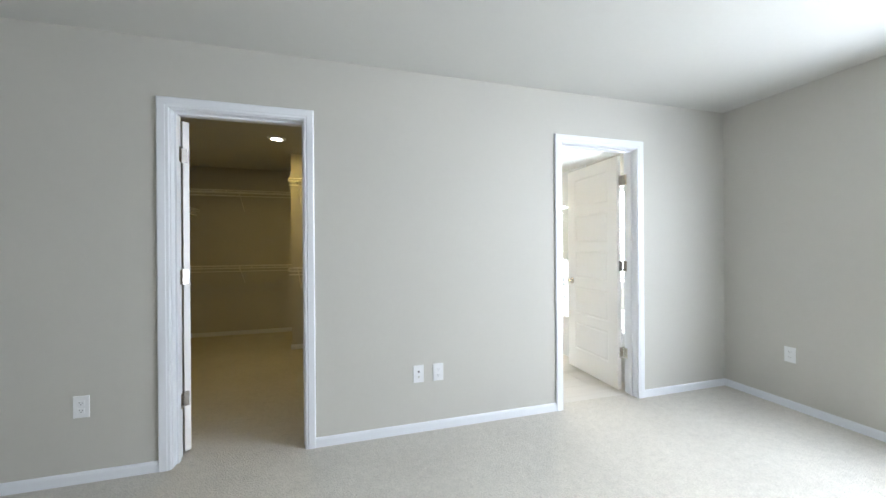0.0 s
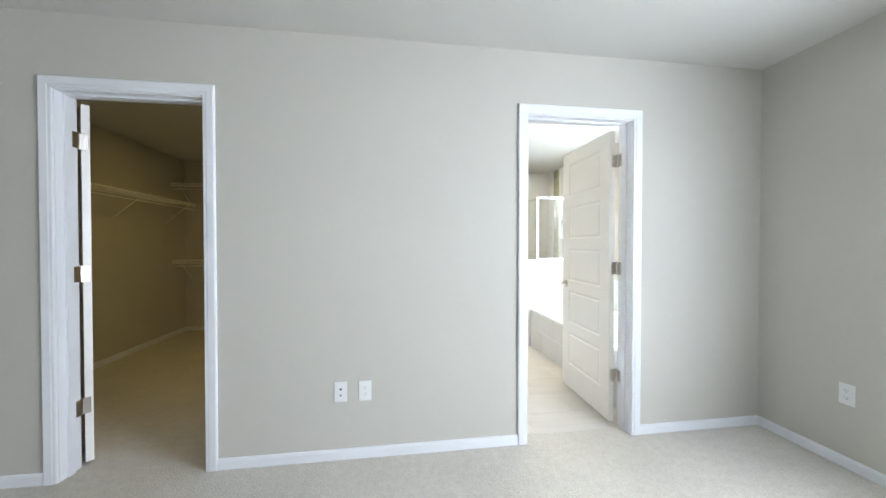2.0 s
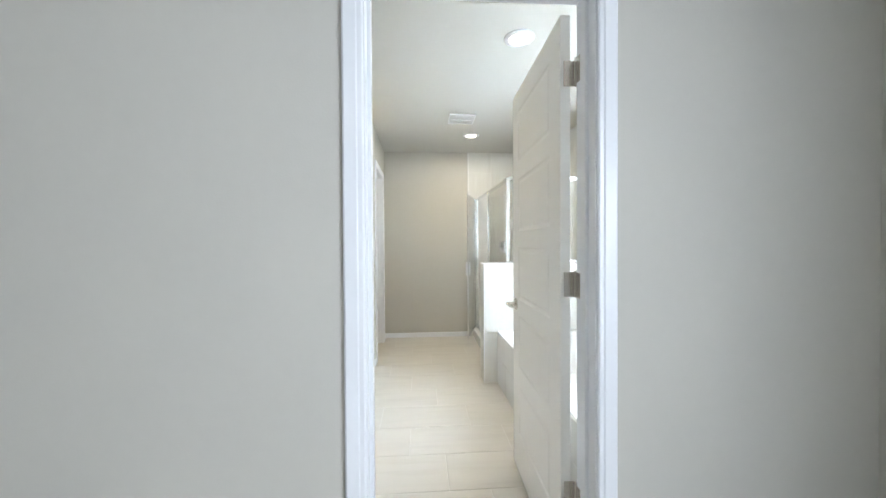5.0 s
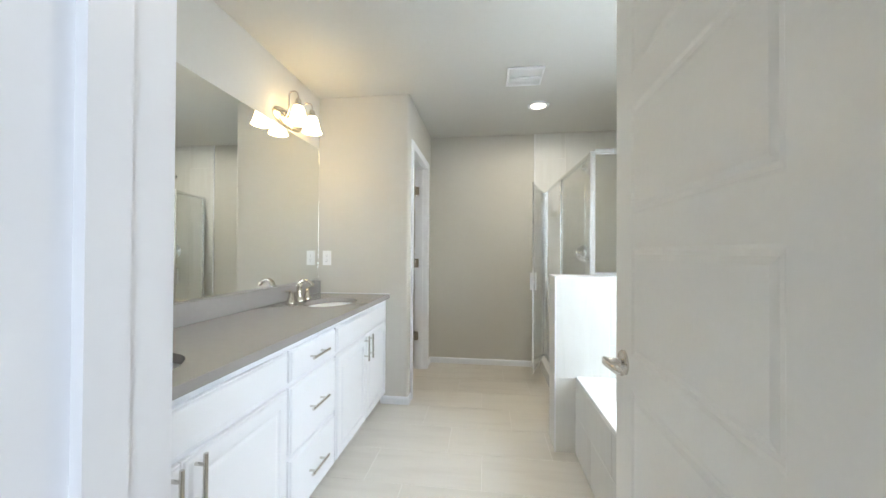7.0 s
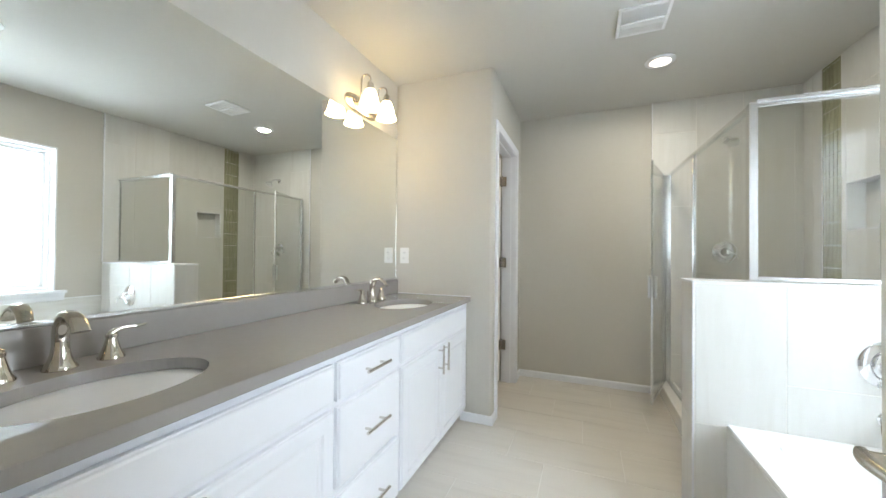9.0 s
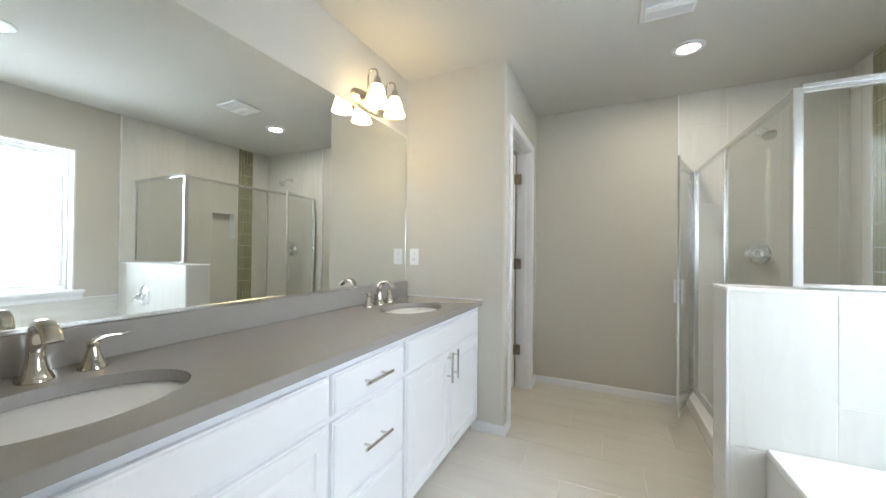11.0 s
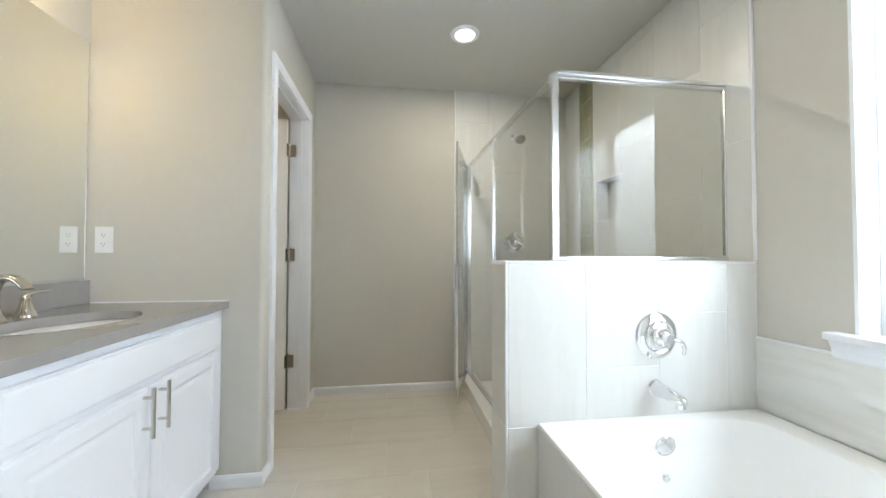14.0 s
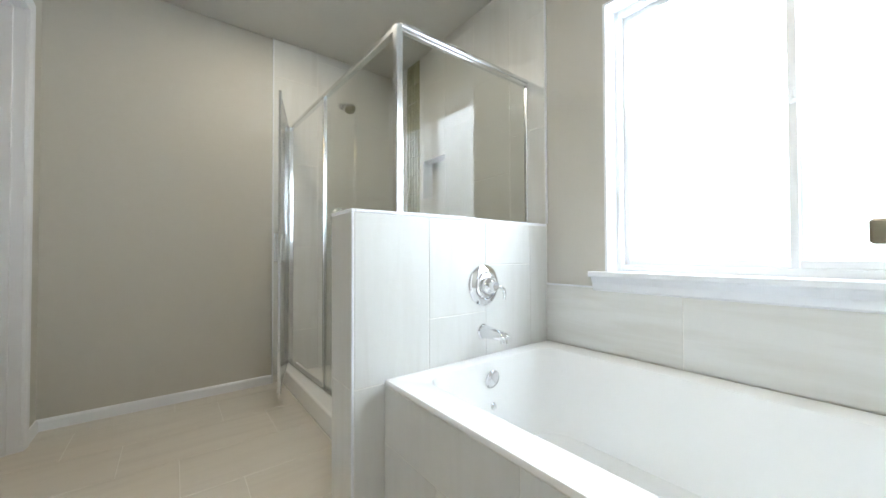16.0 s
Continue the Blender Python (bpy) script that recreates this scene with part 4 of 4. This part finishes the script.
def wire_shelf(label, a, b, inward, z, depth=.30):
    """Coated wire shelf from a to b along a wall; inward points into the room."""
    root = thing("wire_shelf", label, "shelf", "wire closet shelves")
    a, b, n = Vector((*a, z)), Vector((*b, z)), Vector((*inward, 0))
    up = Vector((0, 0, 1))
    bm = bmesh.new()
    for off, dz, r in ((.01, 0, .004), (depth * .5, -.003, .003), (depth, 0, .0065), (depth, -.03, .0065)):
        tube([a + n * off + up * dz, b + n * off + up * dz], r, 6, bm)
    part("rails", bm, WIRE, root)
    bm = bmesh.new()
    ln = (b - a).length
    k = int(ln / .03)
    for i in range(k + 1):
        p = a.lerp(b, i / k)
        tube([p + n * .01, p + n * depth, p + n * depth - up * .03], .0013, 4, bm)
    tagged(part("cross_wires", bm, WIRE, root), kind="stuff")
    q = max(2, round(ln / .16))
    for i in range(q + 1):
        p = a.lerp(b, i / q)
        part("lip_bar", tube([p + n * (depth + .002), p + n * (depth + .002) - up * .032], .006, 6), WIRE, root)
    bm = bmesh.new()
    tube([a + n * (depth - .03) - up * .075, b + n * (depth - .03) - up * .075], .006, 8, bm)
    m = max(1, round(ln / .9))
    part("hang_rod", bm, WIRE, root)
    for i in range(m + 1):
        p = a.lerp(b, (i + .12) / (m + .24))
        part("bracket", tube([p + n * (depth - .01) - up * .02, p + n * .012 - up * .26], .0045, 6), WIRE, root)
        part("rod_hook", tube([p + n * depth - up * .03, p + n * (depth - .03) - up * .082], .003, 6), WIRE, root)
    return root


for z in (2.07, 1.02):
    wire_shelf("white wire shelf on the closet's far wall", (-2.16, 5.80), (-.625, 5.80), (0, -1), z)
    wire_shelf("white wire shelf on the closet's return wall", (-.61, 4.74), (.44, 4.74), (0, -1), z)
wire_shelf("white wire shelf along the closet's long wall", (-2.17, 2.6), (-2.17, 5.48), (1, 0), 1.79)

# ---- tiles, piece by piece ----
MESHES = {}


def tile_mesh(w, h, t, mat):
    key = (round(w, 3), round(h, 3), t, mat.name)
    if key not in MESHES:
        me = bpy.data.meshes.new("tile")
        c = .0012
        v, f = [], []
        for d, z in ((0, 0), (0, t - c), (c, t)):
            v += [(d, d, z), (w - d, d, z), (w - d, h - d, z), (d, h - d, z)]
        for r in (0, 4):
            f += [(r + i, r + (i + 1) % 4, r + 4 + (i + 1) % 4, r + 4 + i) for i in range(4)]
        f += [(8, 9, 10, 11)]
        me.from_pydata(v, [], f)
        me.materials.append(mat)
        MESHES[key] = me
    return MESHES[key]


def lay(parent, mat, origin, u, v, tiles, t=.010, joint=.003, name="tile"):
    """Lay rectangles (u0, v0, u1, v1) on a plane; u x v points out of the surface."""
    u, v = Vector(u), Vector(v)
    n = u.cross(v)
    for u0, v0, u1, v1 in tiles:
        w, h = u1 - u0 - joint, v1 - v0 - joint
        if w < .008 or h < .008:
            continue
        ob = new(name, tile_mesh(w, h, t, mat))
        p = Vector(origin) + u * (u0 + joint / 2) + v * (v0 + joint / 2)
        ob.matrix_basis = Matrix(((u.x, v.x, n.x, p.x), (u.y, v.y, n.y, p.y), (u.z, v.z, n.z, p.z), (0, 0, 0, 1)))
        ob.parent = parent


def offset_rows(a0, a1, b0, b1, length, width, start, first, shift):
    """Running-bond rectangles: courses of a width along b, pieces of a length along a, each course shifted."""
    out = []
    k = math.floor((b0 - first) / width)
    while first + k * width < b1:
        r0, r1 = max(b0, first + k * width), min(b1, first + (k + 1) * width)
        s = start + k * shift
        j = math.floor((a0 - s) / length)
        while s + j * length < a1:
            c0, c1 = max(a0, s + j * length), min(a1, s + (j + 1) * length)
            if c1 - c0 > .012:
                out.append((c0, r0, c1, r1))
            j += 1
        k += 1
    return out


def swap(rects):
    return [(b, a, d, c) for a, b, c, d in rects]


def without(rects, u0, v0, u1, v1):
    """Cut a rectangular hole out of the pieces."""
    out = []
    for a, b, c, d in rects:
        if c <= u0 or a >= u1 or d <= v0 or b >= v1:
            out.append((a, b, c, d))
            continue
        if a < u0:
            out.append((a, b, u0, d))
        if c > u1:
            out.append((u1, b, c, d))
        m0, m1 = max(a, u0), min(c, u1)
        if b < v0:
            out.append((m0, b, m1, v0))
        if d > v1:
            out.append((m0, v1, m1, d))
    return out


# bathroom floor: 610 x 305 mm, each course a third on
lay(bath_floor, FLOORTILE, (0, 0, -.010), (1, 0, 0), (0, 1, 0), offset_rows(XM + .05, 2.478, W0 + .0925, YF - .002, .612, .309, 1.906, 3.960, -.208))
# half wall: upright pieces
lay(half_wall, WALLTILE, (0, PY0 + .010, 0), (1, 0, 0), (0, 0, 1), swap(offset_rows(0, PZ - .012, PX + .006, XT, .608, .305, .445, PX + .008, .203)))
lay(half_wall, WALLTILE, (PX + .010, 0, 0), (0, -1, 0), (0, 0, 1), swap(offset_rows(0, PZ - .012, -PY1 + .002, -PY0 - .006, .608, .305, .445, -PY1 + .002, 0)))
lay(half_wall, WALLTILE, (0, PY1 - .010, 0), (-1, 0, 0), (0, 0, 1), swap(offset_rows(.06, PZ - .012, -XT, -PX, .608, .305, .445, -XT, .203)))
lay(half_wall, WALLTILE, (0, 0, PZ - .013), (1, 0, 0), (0, 1, 0), offset_rows(PX + .012, XT, PY0 + .010, PY1 - .010, .608, .3, PX + .3, PY0 + .010, 0))
# tub front
lay(surround, WALLTILE, (TX + .010, 0, 0), (0, -1, 0), (0, 0, 1), offset_rows(-PY0 + .001, -2.50, 0, TZ - .016, .608, .305, -PY0, .240, .305))
# ledge over the tub
ledge = structure("trim", boxes((XR - .0104, W1 + .002, TZ, XR - .0005, PY0, .742)), GROUT, "tiled ledge above the tub")
lay(ledge, LEDGETILE, (XR - .002, 0, 0), (0, -1, 0), (0, 0, 1), offset_rows(-PY0, -W1 - .004, TZ, .742, .608, .284, -3.755, TZ, 0))
structure("trim", boxes((XR - .014, W1 + .004, .742, XR, PY0, .750), bevel=.002), TRIM, "white trim on top of the ledge tiles")
# shower walls
back = structure("wall_shower_back", boxes((2.425, YF - .0104, .0, XT + .010, YF - .0005, H)), GROUT, "tiled shower back wall")
lay(back, WALLTILE, (0, YF - .002, 0), (1, 0, 0), (0, 0, 1), swap(offset_rows(.05, H - .002, 2.43, XT, .608, .305, .35, 2.43, .203)))
structure("trim", boxes((2.420, YF - .014, 0, 2.428, YF, H), bevel=.002), TRIM, "white edge trim of the shower tiles")
MY0, MY1 = 5.53, 5.725
side = structure("wall_shower_side", boxes((XR - .0104, PY0 + .002, .0, XR - .0005, 5.205, H), (XR - .0104, 5.205, 0, XR - .0005, 5.49, 1.325), (XR - .0104, 5.205, 1.620, XR - .0005, 5.49, H), (XR - .0104, 5.49, 0, XR - .0005, MY0, H), (XR - .006, MY0, 0, XR - .0005, MY1, H), (XR - .0104, MY1, 0, XR - .0005, YF - .013, H)), GROUT, "tiled shower side wall")
rects = swap(offset_rows(.05, H - .002, -YF + .014, -PY0 - .006, .608, .305, .35, -5.52, .203))
rects = without(without(rects, -MY1, 0, -MY0, H), -5.485, 1.325, -5.21, 1.615)
rects = [r for r in rects if not (r[3] <= PZ and r[2] > -PY1)]
lay(side, WALLTILE, (XR - .002, 0, 0), (0, -1, 0), (0, 0, 1), rects)
structure("trim", boxes((XR - .014, PY0 - .004, PZ + .002, XR, PY0 + .004, H), bevel=.002), TRIM, "white edge trim of the shower tiles")
sticks = []
z = .05
while z < H - .02:
    for i in range(5):
        w = (MY1 - MY0) / 5
        sticks.append((-MY1 + i * w, z, -MY1 + (i + 1) * w, min(z + .148, H - .002)))
    z += .148
lay(side, MOSAIC, (XR - .002, 0, 0), (0, -1, 0), (0, 0, 1), sticks, t=.008, joint=.0042, name="mosaic_piece")
niche = thing("shower_niche", "shallow tiled niche recessed in the shower wall", "niche")
part("back", boxes((XR + .075, 5.21, 1.320, XR + .085, 5.485, 1.615)), WALLTILE, niche)
part("edge_trim", boxes((XR - .013, 5.205, 1.320, XR + .075, 5.213, 1.620), (XR - .013, 5.482, 1.320, XR + .075, 5.490, 1.620), (XR - .013, 5.213, 1.320, XR + .075, 5.482, 1.328), (XR - .013, 5.213, 1.612, XR + .075, 5.482, 1.620)), TRIM, niche)
